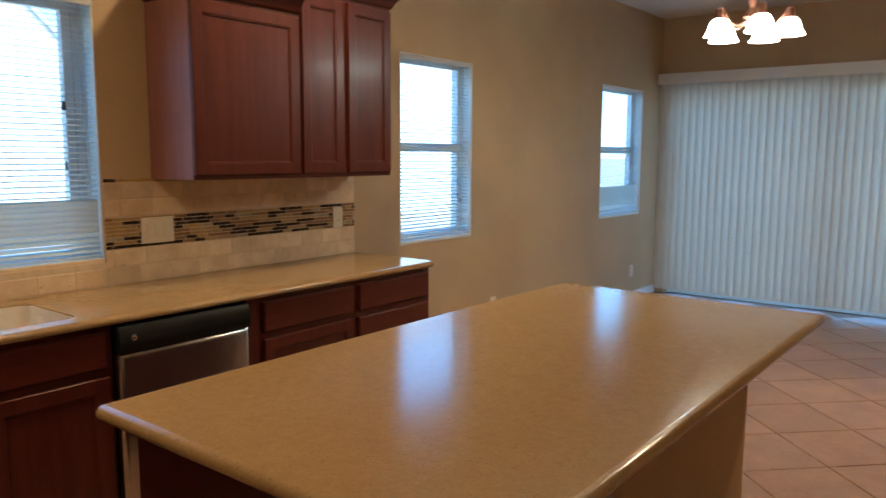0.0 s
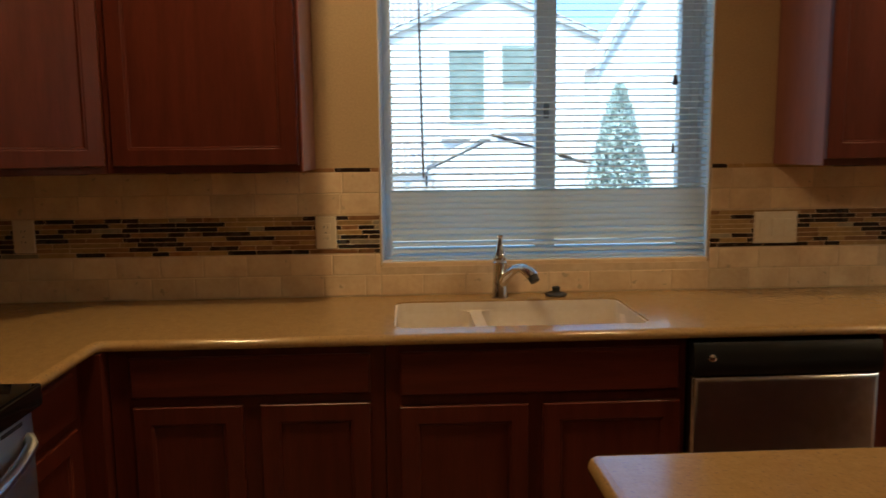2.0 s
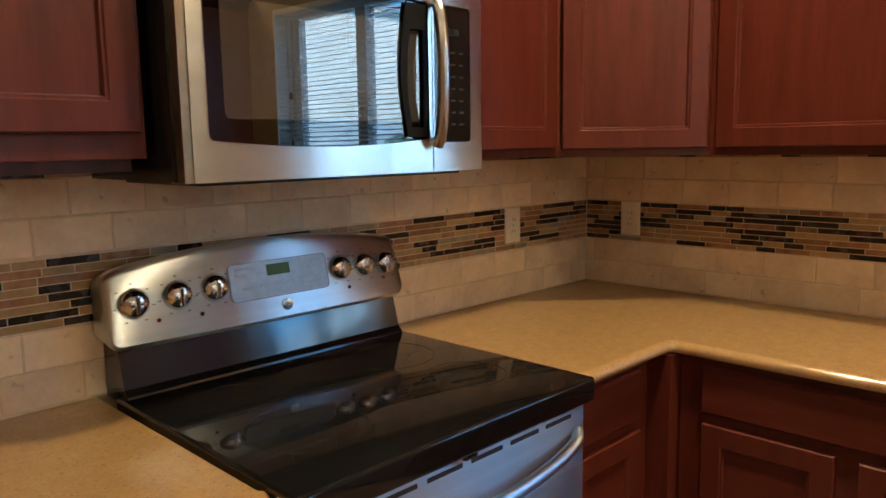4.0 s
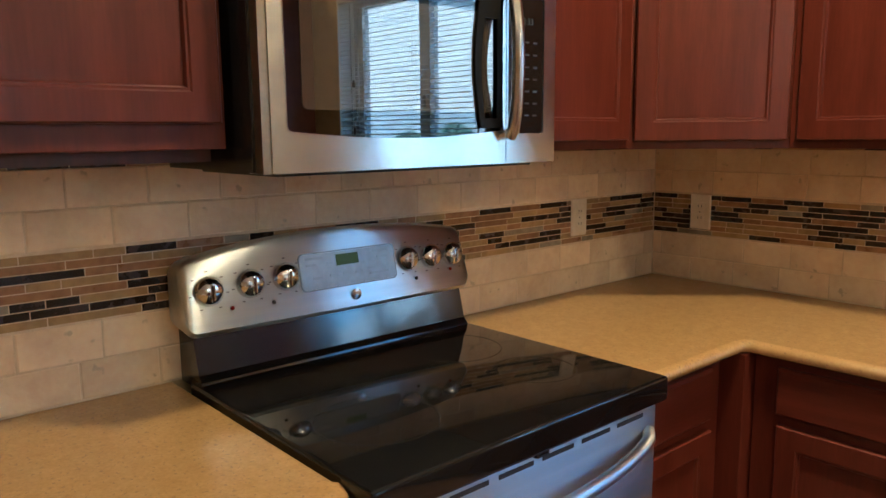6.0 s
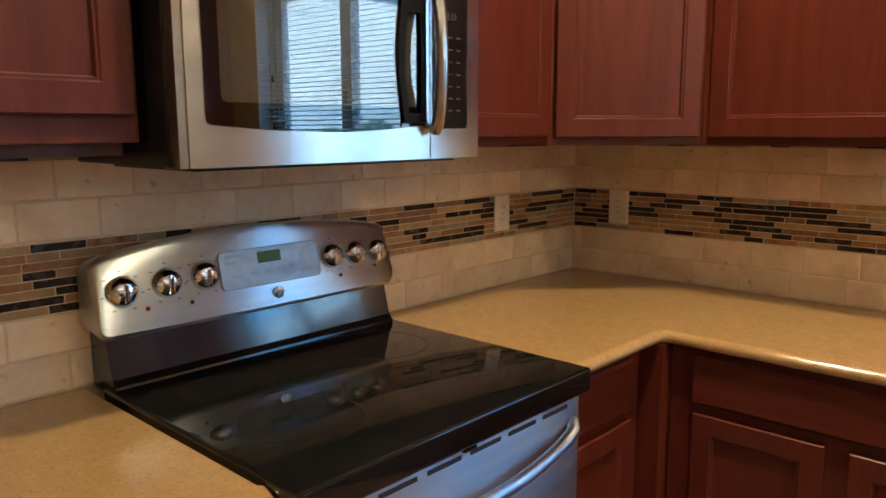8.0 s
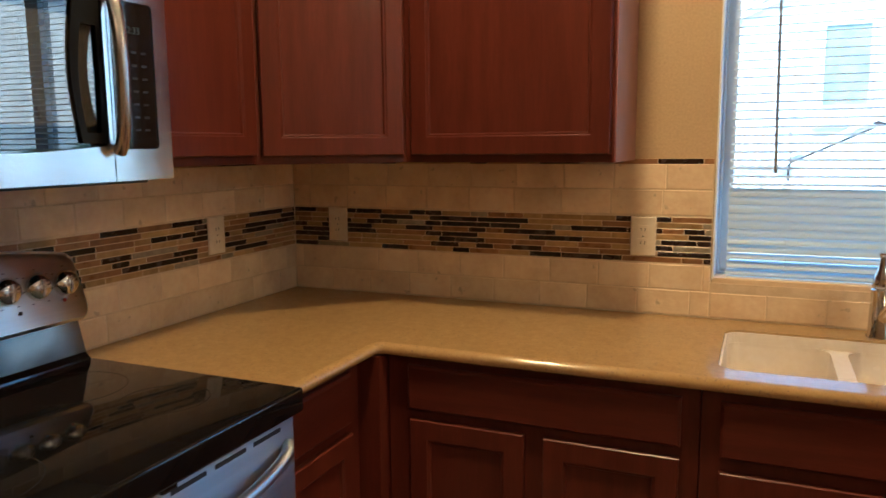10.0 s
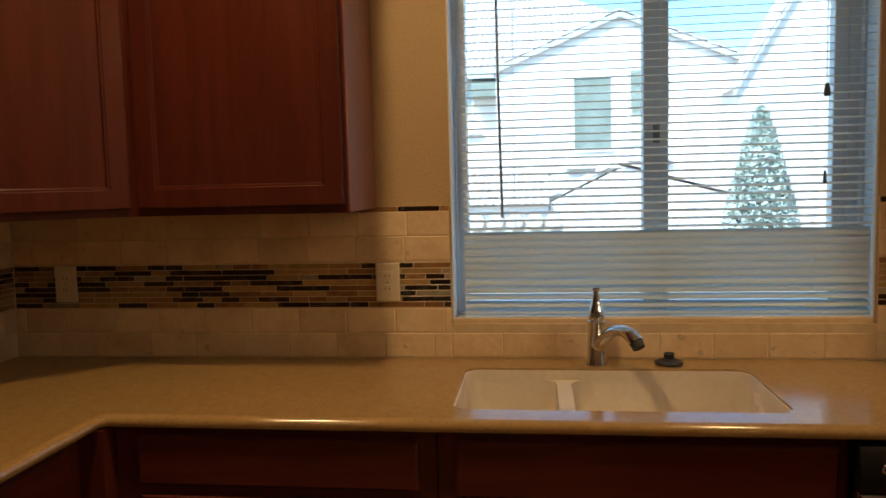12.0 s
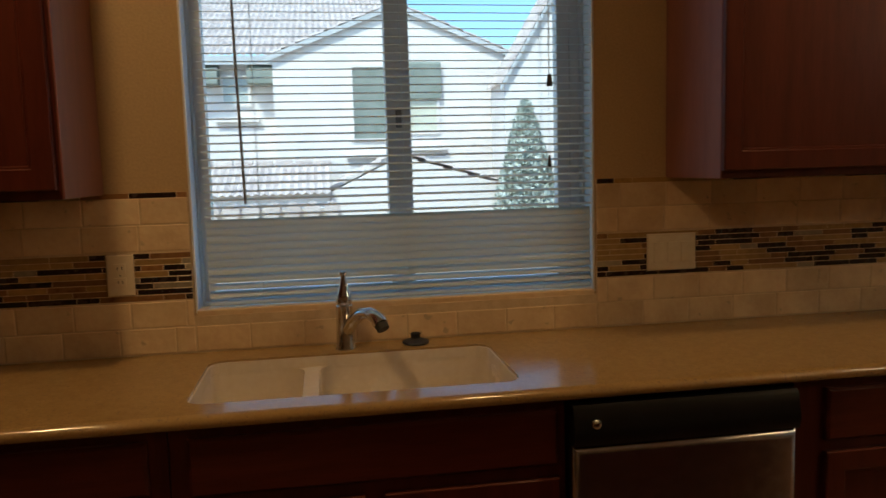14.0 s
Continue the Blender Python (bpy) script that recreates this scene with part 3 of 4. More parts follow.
def wall_cabinet(u0, u1, z0, z1, M, doors, label, depth=0.315, crown=True, sides=(0.0, 0.0), lip=0.022):
    cab = thing("wall_cabinet", M @ Vector(((u0 + u1) / 2, depth / 2, z0)), label, "wall cabinet", "wall cabinets")
    part("body", boxed((u0 + 0.001, 0.003, z0), (u1 - 0.001, depth, z1), 0.002), CHERRY, cab, M=M)
    # exposed sides get a thin skin; its paler colour stands for window light
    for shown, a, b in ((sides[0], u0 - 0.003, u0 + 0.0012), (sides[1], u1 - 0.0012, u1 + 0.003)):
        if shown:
            part("side_panel", boxed((a, 0.003, z0 + 0.001), (b, depth - 0.001, z1 - 0.014), 0.001), CHERRY_LIT, cab, "cherry side panel, its colour paled for window light", M=M)
    for a, b in doors:
        cab_door(cab, a, b, z0 + lip, z1 - 0.03, depth, M)
    if crown:
        cb = bmesh.new()
        rings(cb, [[(u0 - s * sides[0], 0.003, z), (u0 - s * sides[0], depth + s, z), (u1 + s * sides[1], depth + s, z), (u1 + s * sides[1], 0.003, z)]
                   for s, z in ((0.004, z1 - 0.012), (0.014, z1), (0.022, z1 + 0.02), (0.045, z1 + 0.045), (0.052, z1 + 0.052), (0.052, z1 + 0.065))])
        part("crown", cb, CHERRY_H, cab, "dark cherry crown moulding", M=M)
    return cab


UB, UT = 1.372, 2.29
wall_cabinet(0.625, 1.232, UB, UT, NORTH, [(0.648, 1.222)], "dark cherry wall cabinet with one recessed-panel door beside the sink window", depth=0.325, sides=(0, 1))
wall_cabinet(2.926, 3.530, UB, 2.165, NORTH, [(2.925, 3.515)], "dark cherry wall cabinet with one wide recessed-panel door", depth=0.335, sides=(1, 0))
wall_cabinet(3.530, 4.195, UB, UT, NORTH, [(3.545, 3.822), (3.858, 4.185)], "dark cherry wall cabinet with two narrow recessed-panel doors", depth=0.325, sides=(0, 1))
wall_cabinet(-1.028, -0.625, UB + 0.003, UT, WEST, [(-1.015, -0.640)], "cherry wall cabinet with one door beside the microwave")
west_cab = wall_cabinet(-2.62, -1.790, UB + 0.024, UT, WEST, [(-2.60, -2.225), (-2.19, -1.803)], "cherry wall cabinet with recessed-panel doors near the range", sides=(1, 0), lip=0.043)
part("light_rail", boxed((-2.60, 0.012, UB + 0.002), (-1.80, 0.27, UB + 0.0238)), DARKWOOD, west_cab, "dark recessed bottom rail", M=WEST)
wall_cabinet(-1.788, -1.030, 1.80, UT, WEST, [(-1.785, -1.42), (-1.405, -1.045)], "short cherry wall cabinet above the microwave")
# diagonal corner cabinet
s2 = math.sqrt(0.5)
DIAG = Matrix(((s2, s2, 0, 0.315), (s2, -s2, 0, -0.624), (0, 0, 1, 0), (0, 0, 0, 1)))
corner = thing("corner_wall_cabinet", (0.25, -0.25, UB), "cherry diagonal corner wall cabinet with one door", "wall cabinet", "wall cabinets")
cz = bmesh.new()
rings(cz, [[(0.003, -0.003, z), (0.003, -0.6235, z), (0.315, -0.6235, z), (0.6235, -0.315, z), (0.6235, -0.003, z)] for z in (UB, UT)])
part("body", cz, CHERRY, corner)
DL = 0.309 / s2
cab_door(corner, 0.016, DL - 0.016, UB + 0.022, UT - 0.03, 0.0, DIAG)
part("crown", boxed((-0.02, -0.01, UT - 0.01), (DL + 0.02, 0.045, UT + 0.065), 0.012), CHERRY_H, corner, "dark cherry crown moulding", M=DIAG)

DZ0, DZ1, RZ0, RZ1 = 0.125, 0.702, 0.728, 0.848
base_cabinet(0.690, 1.487, NORTH, [("drawer", 0.752, 1.445, RZ0, RZ1), ("door", 0.758, 1.072, DZ0, DZ1), ("door", 1.122, 1.443, DZ0, DZ1)], "dark cherry base cabinet with a wide drawer over two doors")
base_cabinet(1.487, 2.392, NORTH, [("drawer", 1.530, 2.368, RZ0 - 0.012, RZ1), ("door", 1.530, 1.912, DZ0, DZ1 - 0.018), ("door", 1.956, 2.372, DZ0, DZ1 - 0.018)], "dark cherry sink base cabinet with a false drawer front", open_top=True)
base_cabinet(2.985, 3.640, NORTH, [("drawer", 3.070, 3.622, RZ0 - 0.015, RZ1), ("door", 3.070, 3.622, DZ0, DZ1 - 0.018)], "dark cherry base cabinet with drawer and door beside the dishwasher")
base_cabinet(3.640, 4.225, NORTH, [("drawer", 3.660, 4.205, RZ0 - 0.015, RZ1), ("drawer", 3.660, 4.205, 0.44, DZ1 - 0.018), ("drawer", 3.660, 4.205, DZ0, 0.42)], "dark cherry end base cabinet with a stack of drawers")
base_cabinet(-1.022, -0.640, WEST, [("drawer", -1.005, -0.700, RZ0 - 0.02, RZ1 - 0.006), ("door", -1.005, -0.700, DZ0, DZ1 - 0.02)], "cherry base cabinet with a drawer and a door beside the range", depth=0.625)
base_cabinet(-2.75, -1.796, WEST, [("drawer", -2.73, -2.29, RZ0, RZ1), ("drawer", -2.25, -1.82, RZ0, RZ1), ("door", -2.73, -2.29, DZ0, DZ1), ("door", -2.25, -1.82, DZ0, DZ1)], "cherry base cabinet with two doors beneath the counter end", depth=0.625)
blind_cab = thing("corner_base_cabinet", (0.35, -0.32, 0), "dark cherry blind corner base cabinet", "base cabinet", "base cabinets")
part("body", boxed((0.014, -0.638, 0.10), (0.688, -0.014, BASE_TOP), 0.002), CHERRY, blind_cab)
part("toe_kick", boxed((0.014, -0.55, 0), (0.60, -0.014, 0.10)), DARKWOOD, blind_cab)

# ---- counters ----
CT0, CT1 = BASE_TOP, COUNTER_Z
hole = [(x, y) for x, y, z in round_rect(1.515, 2.305, -0.530, -0.128, 0.045, 0)]
FX, FY = 0.662, -0.602
outer = [(0.013, -0.013), (0.013, -1.024), (FX, -1.024), (FX, FY - 0.03), (FX + 0.009, FY - 0.009), (FX + 0.03, FY), (4.235, FY), (4.235, -0.013)]
counter = thing("countertop", (2.1, -0.3, CT0), "speckled beige solid-surface counter with a rounded edge", "countertop")
part("slab", slab(outer, [hole], CT0, CT1), COUNTER, counter)
cbm = bmesh.new()
bullnose(cbm, [(FX, -1.024), (FX, FY - 0.03), (FX + 0.009, FY - 0.009), (FX + 0.03, FY), (4.215, FY), (4.235, FY + 0.02), (4.235, -0.013)], CT0, CT1)
part("edge", cbm, COUNTER, counter, "bullnose edge", smooth=True)
counter_b = thing("countertop", (0.33, -2.3, CT0), "speckled beige counter section beside the black range", "countertop")
part("slab", slab([(0.013, -1.800), (0.013, -2.77), (FX, -2.77), (FX, -1.830), (FX - 0.009, -1.809), (FX - 0.03, -1.800)], [], CT0, CT1), COUNTER, counter_b)
lbm = bmesh.new()
bullnose(lbm, [(0.013, -2.77), (FX - 0.02, -2.77), (FX, -2.75), (FX, -1.830), (FX - 0.009, -1.809), (FX - 0.03, -1.800)], CT0, CT1)
part("edge", lbm, COUNTER, counter_b, "bullnose edge", smooth=True)

# sink
sink = thing("kitchen_sink", (1.91, -0.33, 0.70), "cream double-bowl undermount sink set in the counter", "sink")
part("flange", slab([(x, y) for x, y, z in round_rect(1.490, 2.330, -0.555, -0.103, 0.05, 0)],
                    [[(x, y) for x, y, z in round_rect(1.520, 1.775, -0.525, -0.133, 0.045, 0)], [(x, y) for x, y, z in round_rect(1.815, 2.300, -0.525, -0.133, 0.045, 0)]], 0.852, 0.8712), SINKMAT, sink)
part("rim", slab([(x, y) for x, y, z in round_rect(1.5155, 2.3045, -0.5295, -0.1285, 0.0445, 0)], [[(x, y) for x, y, z in round_rect(1.5205, 2.2995, -0.5245, -0.1335, 0.0405, 0)]], 0.8715, 0.899), SINKMAT, sink)
for a, b in ((1.520, 1.775), (1.815, 2.300)):
    bb = bmesh.new()
    rings(bb, [round_rect(a + i, b - i, -0.525 + i, -0.133 - i, max(0.02, 0.045 - i * 0.2), z) for i, z in ((-0.004, 0.862), (0.0, 0.862), (0.006, 0.76), (0.016, 0.71), (0.045, 0.695))], False, True)
    bowl = part("bowl", bb, SINKMAT, sink, smooth=True)
    part("drain", lathe(bmesh.new(), [(0.042, 0.0005), (0.042, 0.004), (0.02, 0.001)], ((a + b) / 2, -0.33, 0.695), 20), CHROME, bowl, "round steel drain")

# faucet
FB = Vector((1.893, -0.078, COUNTER_Z))
fa = thing("faucet", FB, "chrome single-lever kitchen faucet with a pull-out spout", "faucet")
part("body", lathe(bmesh.new(), [(0.030, 0), (0.030, 0.004), (0.027, 0.010), (0.0255, 0.06), (0.024, 0.11), (0.025, 0.128), (0.021, 0.132)], FB, 24), CHROME, fa, smooth=True)
part("lever", lathe(bmesh.new(), [(0.022, 0.132), (0.024, 0.140), (0.021, 0.160), (0.013, 0.180), (0.009, 0.205), (0.008, 0.214), (0.0115, 0.219), (0.0115, 0.226), (0.006, 0.229)], FB, 20), CHROME, fa, "chrome lever handle", smooth=True)
sd = Vector((0.52, -0.85, 0)).normalized()
sp = [FB + sd * r + Vector((0, 0, h)) for r, h in ((0.012, 0.055), (0.045, 0.088), (0.085, 0.114), (0.125, 0.121), (0.160, 0.112), (0.182, 0.096))]
spout = part("spout", tube(bmesh.new(), sp, [0.019, 0.018, 0.016, 0.0165, 0.020, 0.021], 14), CHROME, fa, smooth=True)
part("spray_nozzle", tube(bmesh.new(), [FB + sd * 0.180 + Vector((0, 0, 0.097)), FB + sd * 0.191 + Vector((0, 0, 0.084))], [0.0185, 0.0175], 14), RUBBER, spout, "black spray nozzle")
solo("sink_stopper", lathe(bmesh.new(), [(0.036, 0), (0.041, 0.004), (0.038, 0.009), (0.020, 0.014), (0.014, 0.017), (0.014, 0.026), (0.016, 0.030), (0.012, 0.033)], (2.100, -0.070, COUNTER_Z), 24), RUBBER, "black rubber sink stopper lying on the counter", "sink stopper", smooth=True, at=(2.100, -0.070, COUNTER_Z))

# ---- island ----
isl = thing("kitchen_island", (2.95, -2.0, 0), "kitchen island with dark cherry cabinets and a painted half wall", "kitchen island")
part("cabinet_body", boxed((1.932, -2.128, 0.10), (3.80, -1.56, BASE_TOP), 0.003), CHERRY, isl)
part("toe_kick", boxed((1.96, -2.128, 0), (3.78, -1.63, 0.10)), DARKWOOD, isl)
part("half_wall", boxed((1.928, -2.42, 0), (3.815, -2.13, BASE_TOP), 0.004), PAINT, isl, "tan painted half wall")
for a, b in ((1.96, 2.55), (2.58, 3.17), (3.2, 3.78)):
    IM = Matrix(((1, 0, 0, 0), (0, 1, 0, -1.56), (0, 0, 1, 0), (0, 0, 0, 1)))
    cab_door(isl, a, b, DZ0, 0.845, 0.0, IM)
tb = bmesh.new()
IX0, IX1, IY0, IY1, ir = 1.864, 4.085, -2.612, -1.488, 0.022
ringsp = []
for k in range(9):
    a = math.pi * k / 8
    i = 0.02 - 0.02 * math.sin(a)
    ringsp.append(round_rect(IX0 + i, IX1 - i, IY0 + i, IY1 - i, ir - i, 0.885 - 0.02 * math.cos(a), 8))
rings(tb, ringsp, False, False)
it = thing("island_countertop", (2.97, -2.05, BASE_TOP), "speckled beige island counter with rounded corners", "countertop")
part("edge", tb, COUNTER, it, "bullnose edge", smooth=True)
part("slab", slab([(x, y) for x, y, z in ringsp[-1]], [], BASE_TOP, COUNTER_Z), COUNTER, it)

# ---- dishwasher ----
dw = thing("dishwasher", (2.686, -0.3, 0), "stainless dishwasher with a black control panel", "dishwasher")
part("tub", boxed((2.398, -0.585, 0.10), (2.974, -0.02, 0.862)), BLACK, dw)
part("kick_plate", boxed((2.402, -0.54, 0), (2.970, -0.50, 0.10)), BLACK, dw)
part("door", framed(2.399, 2.973, 0.115, 0.760, 0.585, [(0, 0), (0, 0.03), (0.010, 0.040), (0.02, 0.042)]), STEEL_PLAIN, dw, "brushed stainless door", M=NORTH, smooth=True)
pb = bmesh.new()
pprof = [(0.585, 0.862), (0.618, 0.862), (0.626, 0.852), (0.630, 0.826), (0.635, 0.806), (0.637, 0.788), (0.630, 0.766), (0.585, 0.766)]
rings(pb, [[(u, d, z) for d, z in pprof] for u in (2.399, 2.973)])
pnl = part("control_panel", pb, MATTBLACK, dw, "black curved control panel", M=NORTH, smooth=True)
part("badge", lathe(bmesh.new(), [(0.013, 0), (0.0125, -0.003), (0.010, -0.006), (0.005, -0.008), (0.002, -0.0085)], (2.452, -0.632, 0.818), 24, "y"), CHROME, pnl, "small round chrome badge", M=ID)

# ---- range ----
RY0, RY1, RXF = -1.790, -1.030, 0.700
rg = thing("range", (0.35, -1.41, 0), "stainless electric range with a black glass cooktop", "range")
part("side_body", boxed((0.03, RY0 + 0.003, 0.05), (0.655, RY1 - 0.003, 0.870)), BLACK, rg)
ctb = boxed((0.085, RY0, 0.864), (0.720, RY1, 0.917), 0.008, 3)
ct = part("cooktop", ctb, BLACKGLASS, rg, "glossy black ceramic cooktop", smooth=True)
for bx, by, br in ((0.50, -1.62, 0.115), (0.50, -1.20, 0.09), (0.26, -1.62, 0.085), (0.26, -1.22, 0.115), (0.24, -1.42, 0.06)):
    part("burner_ring", slab([(bx + br * math.cos(a), by + br * math.sin(a)) for a in (2 * math.pi * k / 40 for k in range(40))],
                             [[(bx + (br - 0.002) * math.cos(a), by + (br - 0.002) * math.sin(a)) for a in (2 * math.pi * k / 40 for k in range(40))]], 0.9171, 0.9173), RINGMARK, ct)
# backguard: black riser, then the tilted steel panel with an arched top
rb = bmesh.new()
rp = [(0.015, 0.905), (0.125, 0.905), (0.118, 0.922), (0.106, 0.934), (0.080, 1.035), (0.015, 1.035)]
rings(rb, [[(x, y, z) for x, z in rp] for y in (RY0 + 0.012, RY1 - 0.012)])
part("riser", rb, RISER, rg, "black glossy riser")
pb2 = bmesh.new()
loops = []
ends = [0.0, 0.002, 0.006, 0.012, 0.020, 0.030]
for f in ends + [0.03 + 0.94 * k / 20 for k in range(1, 20)] + [1 - q for q in reversed(ends)]:
    y = RY0 - 0.006 + (RY1 - RY0 + 0.012) * f
    e = abs(2 * f - 1)
    d = min(1.0, min(f, 1 - f) / 0.03)
    inset = 0.026 * (1 - math.sqrt(1 - (1 - d) ** 2))
    top = 1.206 - 0.036 * e ** 2.2 - inset
    bot = 1.011 + inset
    bow = 0.008 * (1 - e * e) - inset * 0.25
    x0, x1 = 0.108 + bow, 0.066 + bow
    loops.append([(0.018, y, bot + 0.01), (x0 - 0.018, y, bot), (x0 - 0.006, y, bot + 0.003), (x0, y, bot + 0.012), (x1 + 0.008, y, top - 0.016), (x1 + 0.002, y, top - 0.005), (x1 - 0.010, y, top), (0.018, y, top - 0.012)])
rings(pb2, loops)
panel = part("control_panel", pb2, STEEL, rg, "brushed stainless control panel with an arched top", smooth=True)


def on_panel(y, z, out=0.0):
    """A point on the sloping face of the range's control panel."""
    f = (y - RY0 + 0.006) / (RY1 - RY0 + 0.012)
    e = abs(2 * f - 1)
    bow = 0.008 * (1 - e * e)
    x = 0.108 + bow - 0.036 * (z - 1.03) / (1.195 - 1.03)
    return Vector((x + out, y, z + out * 0.22))


def panel_plate(y0, y1, z0, z1, out, thick=0.002, r=0.0):
    bm = bmesh.new()
    base = round_rect(y0, y1, z0, z1, r, 0, 4) if r else [(y1, z1, 0), (y0, z1, 0), (y0, z0, 0), (y1, z0, 0)]
    return rings(bm, [[on_panel(y, z, o) for y, z, q in base] for o in (out - 0.001, out + thick)])


SILVER = surface("silver plastic", (0.30, 0.31, 0.32), (0.35, 0.36, 0.37), 5, 0.42, metal=0.8)
disp = part("display_plate", panel_plate(-1.530, -1.268, 1.074, 1.152, 0.0015, 0.0015, 0.010), SILVER, panel, "silver touch panel")
ol = [(y, z) for y, z, q in round_rect(-1.533, -1.265, 1.071, 1.155, 0.012, 0, 4)]
il = [(y, z) for y, z, q in round_rect(-1.5305, -1.2675, 1.0735, 1.1525, 0.0105, 0, 4)]
line = slab(ol, [il], 0.0, 0.0012)
for v in line.verts:
    v.co = on_panel(v.co.x, v.co.y, 0.001 + v.co.z)
part("display_outline", line, PRINT, panel, "thin dark outline")
part("display", panel_plate(-1.434, -1.374, 1.120, 1.145, 0.004, 0.001), LCD, disp, "green lit clock display")
for k, (a, b, z) in enumerate(((-1.515, -1.47, 1.142), (-1.515, -1.49, 1.128), (-1.46, -1.445, 1.128), (-1.50, -1.475, 1.098), (-1.455, -1.435, 1.10), (-1.42, -1.40, 1.10), (-1.385, -1.365, 1.10), (-1.35, -1.33, 1.105), (-1.33, -1.285, 1.142), (-1.32, -1.29, 1.128), (-1.345, -1.29, 1.092))):
    part("marking", panel_plate(a, b, z - 0.0025, z + 0.0025, 0.0036, 0.0004), PRINT_MID, disp)
part("badge", lathe(bmesh.new(), [(0.014, 0), (0.014, 0.003), (0.011, 0.004)], on_panel(-1.392, 1.050), 20, "x"), CHROME, panel, "round chrome badge", smooth=True)
for y, z in ((-1.742, 1.104), (-1.650, 1.108), (-1.566, 1.112), (-1.225, 1.112), (-1.149, 1.110), (-1.074, 1.107)):
    c = on_panel(y, z)
    kn = part("knob", lathe(bmesh.new(), [(0.032, 0.0), (0.031, 0.004), (0.0295, 0.009), (0.026, 0.015), (0.020, 0.0195), (0.011, 0.0225), (0.003, 0.0235)], c, 26, "x"), CHROME, panel, "polished steel burner knob", smooth=True)
    part("grip", boxed(c + Vector((0.012, -0.0045, -0.020)), c + Vector((0.0265, 0.0045, 0.020)), 0.004), CHROME, kn, "raised grip bar")
    for k in range(7):
        a = radians(-60 + 50 * k)
        my, mz = y + 0.040 * math.cos(a), z + 0.040 * math.sin(a)
        part("marking", panel_plate(my - 0.003, my + 0.003, mz - 0.0012, mz + 0.0012, 0.0012, 0.0003), PRINT, panel)
for y, z in ((-1.697, 1.064), (-1.603, 1.062), (-1.205, 1.062), (-1.087, 1.070)):
    part("indicator", lathe(bmesh.new(), [(0.0045, 0), (0.0045, 0.002), (0.003, 0.003)], on_panel(y, z), 12, "x"), RED if y in (-1.697, -1.087) else SLOT, panel, "small indicator lens")
# oven door
od = part("oven_door", framed(RY0 + 0.004, RY1 - 0.004, 0.235, 0.858, 0.655, [(0, 0), (0, 0.034), (0.004, 0.040), (0.010, 0.042)]), STEEL_DOOR, rg, "brushed stainless oven door", M=WEST, smooth=True)
part("window", framed(RY0 + 0.13, RY1 - 0.13, 0.36, 0.66, 0.655, [(0, 0.040), (0, 0.0435), (0.004, 0.0445)]), BLACKGLASS, od, "black oven window", M=WEST)
for k in range(6):
    y = RY0 + 0.055 + k * 0.112
    part("vent_slot", boxed((0.696, y, 0.836), (0.6985, y + 0.088, 0.845), 0.001), SLOT, od, "dark vent slot")
hp = [Vector((0.698 + 0.052 * math.sin(math.pi * min(1, max(0, f))) ** 0.45, RY0 + 0.035 + (RY1 - RY0 - 0.07) * f, 0.800 - 0.028 * math.sin(math.pi * f) ** 0.8)) for f in [k / 24 for k in range(25)]]
part("handle", tube(bmesh.new(), hp, 0.0135, 12), STEEL, od, "curved stainless handle", smooth=True)
part("latch", boxed((0.692, -1.430, 0.852), (0.712, -1.395, 0.866), 0.005), BLACK, rg, "black door latch")
part("drawer", framed(RY0 + 0.004, RY1 - 0.004, 0.055, 0.225, 0.655, [(0, 0), (0, 0.030), (0.006, 0.038)]), STEEL_DOOR, rg, "stainless storage drawer", M=WEST)
for y in (RY0 + 0.05, RY1 - 0.05):
    for x in (0.08, 0.6):
        part("foot", lathe(bmesh.new(), [(0.02, 0), (0.02, 0.05)], (x, y, 0), 12), RUBBER, rg)

# ---- microwave over the range ----
MY0, MY1, MZ0, MZ1 = -1.752, -1.034, 1.352, 1.790
mw = thing("microwave", (0.2, -1.406, MZ0), "stainless over-the-range microwave with a dark mirror door", "microwave")
part("case", boxed((0.014, MY0 - 0.022, MZ0 + 0.004), (0.375, MY1 - 0.004, MZ1)), BLACK, mw, "black painted case")
part("vent_plate", boxed((0.05, MY0 + 0.03, MZ0 - 0.006), (0.36, MY1 - 0.03, MZ0 + 0.006), 0.003), BLACK, mw, "black underside grille")


def mw_x(y):
    e = (2 * (y - MY0) / (MY1 - MY0) - 1)
    return 0.404 + 0.0 * e


def mw_sheet(y0, y1, z0, z1, out, thick, n=14, sag=0.0):
    """A piece of the bowed front; its lower edge may sag in the middle."""
    bm = bmesh.new()
    loops = []
    for k in range(n + 1):
        y = y0 + (y1 - y0) * k / n
        x = mw_x(y) + out
        zb = z0 - sag * (1 - (2 * k / n - 1) ** 2)
        loops.append([(x - thick, y, zb), (x, y, zb), (x, y, z1), (x - thick, y, z1)])
    return rings(bm, loops)


MS = -1.192
FRONT = Matrix(((0, 0, 1, 0), (1, 0, 0, 0), (0, 1, 0, 0), (0, 0, 0, 1)))
SAG = 0.013


def sagging(y0, y1, z0, z1, r):
    """A rounded outline whose lower edge bows down in the middle."""
    low = [(y0 + r + (y1 - y0 - 2 * r) * k / 14, z0 - SAG * math.sin(math.pi * k / 14)) for k in range(1, 14)]
    pts = [(y, z) for y, z, q in round_rect(y0, y1, z0, z1, r, 0, 4)]
    return pts[:15] + low + pts[15:]


rr = sagging(MY0 + 0.030, MS - 0.012, 1.424, 1.712, 0.012)
MWSTEEL = STEEL.copy()
MWSTEEL.name = "finely brushed stainless steel"
mw_rough = MWSTEEL.node_tree.nodes["Principled BSDF"].inputs["Roughness"].links[0].from_node
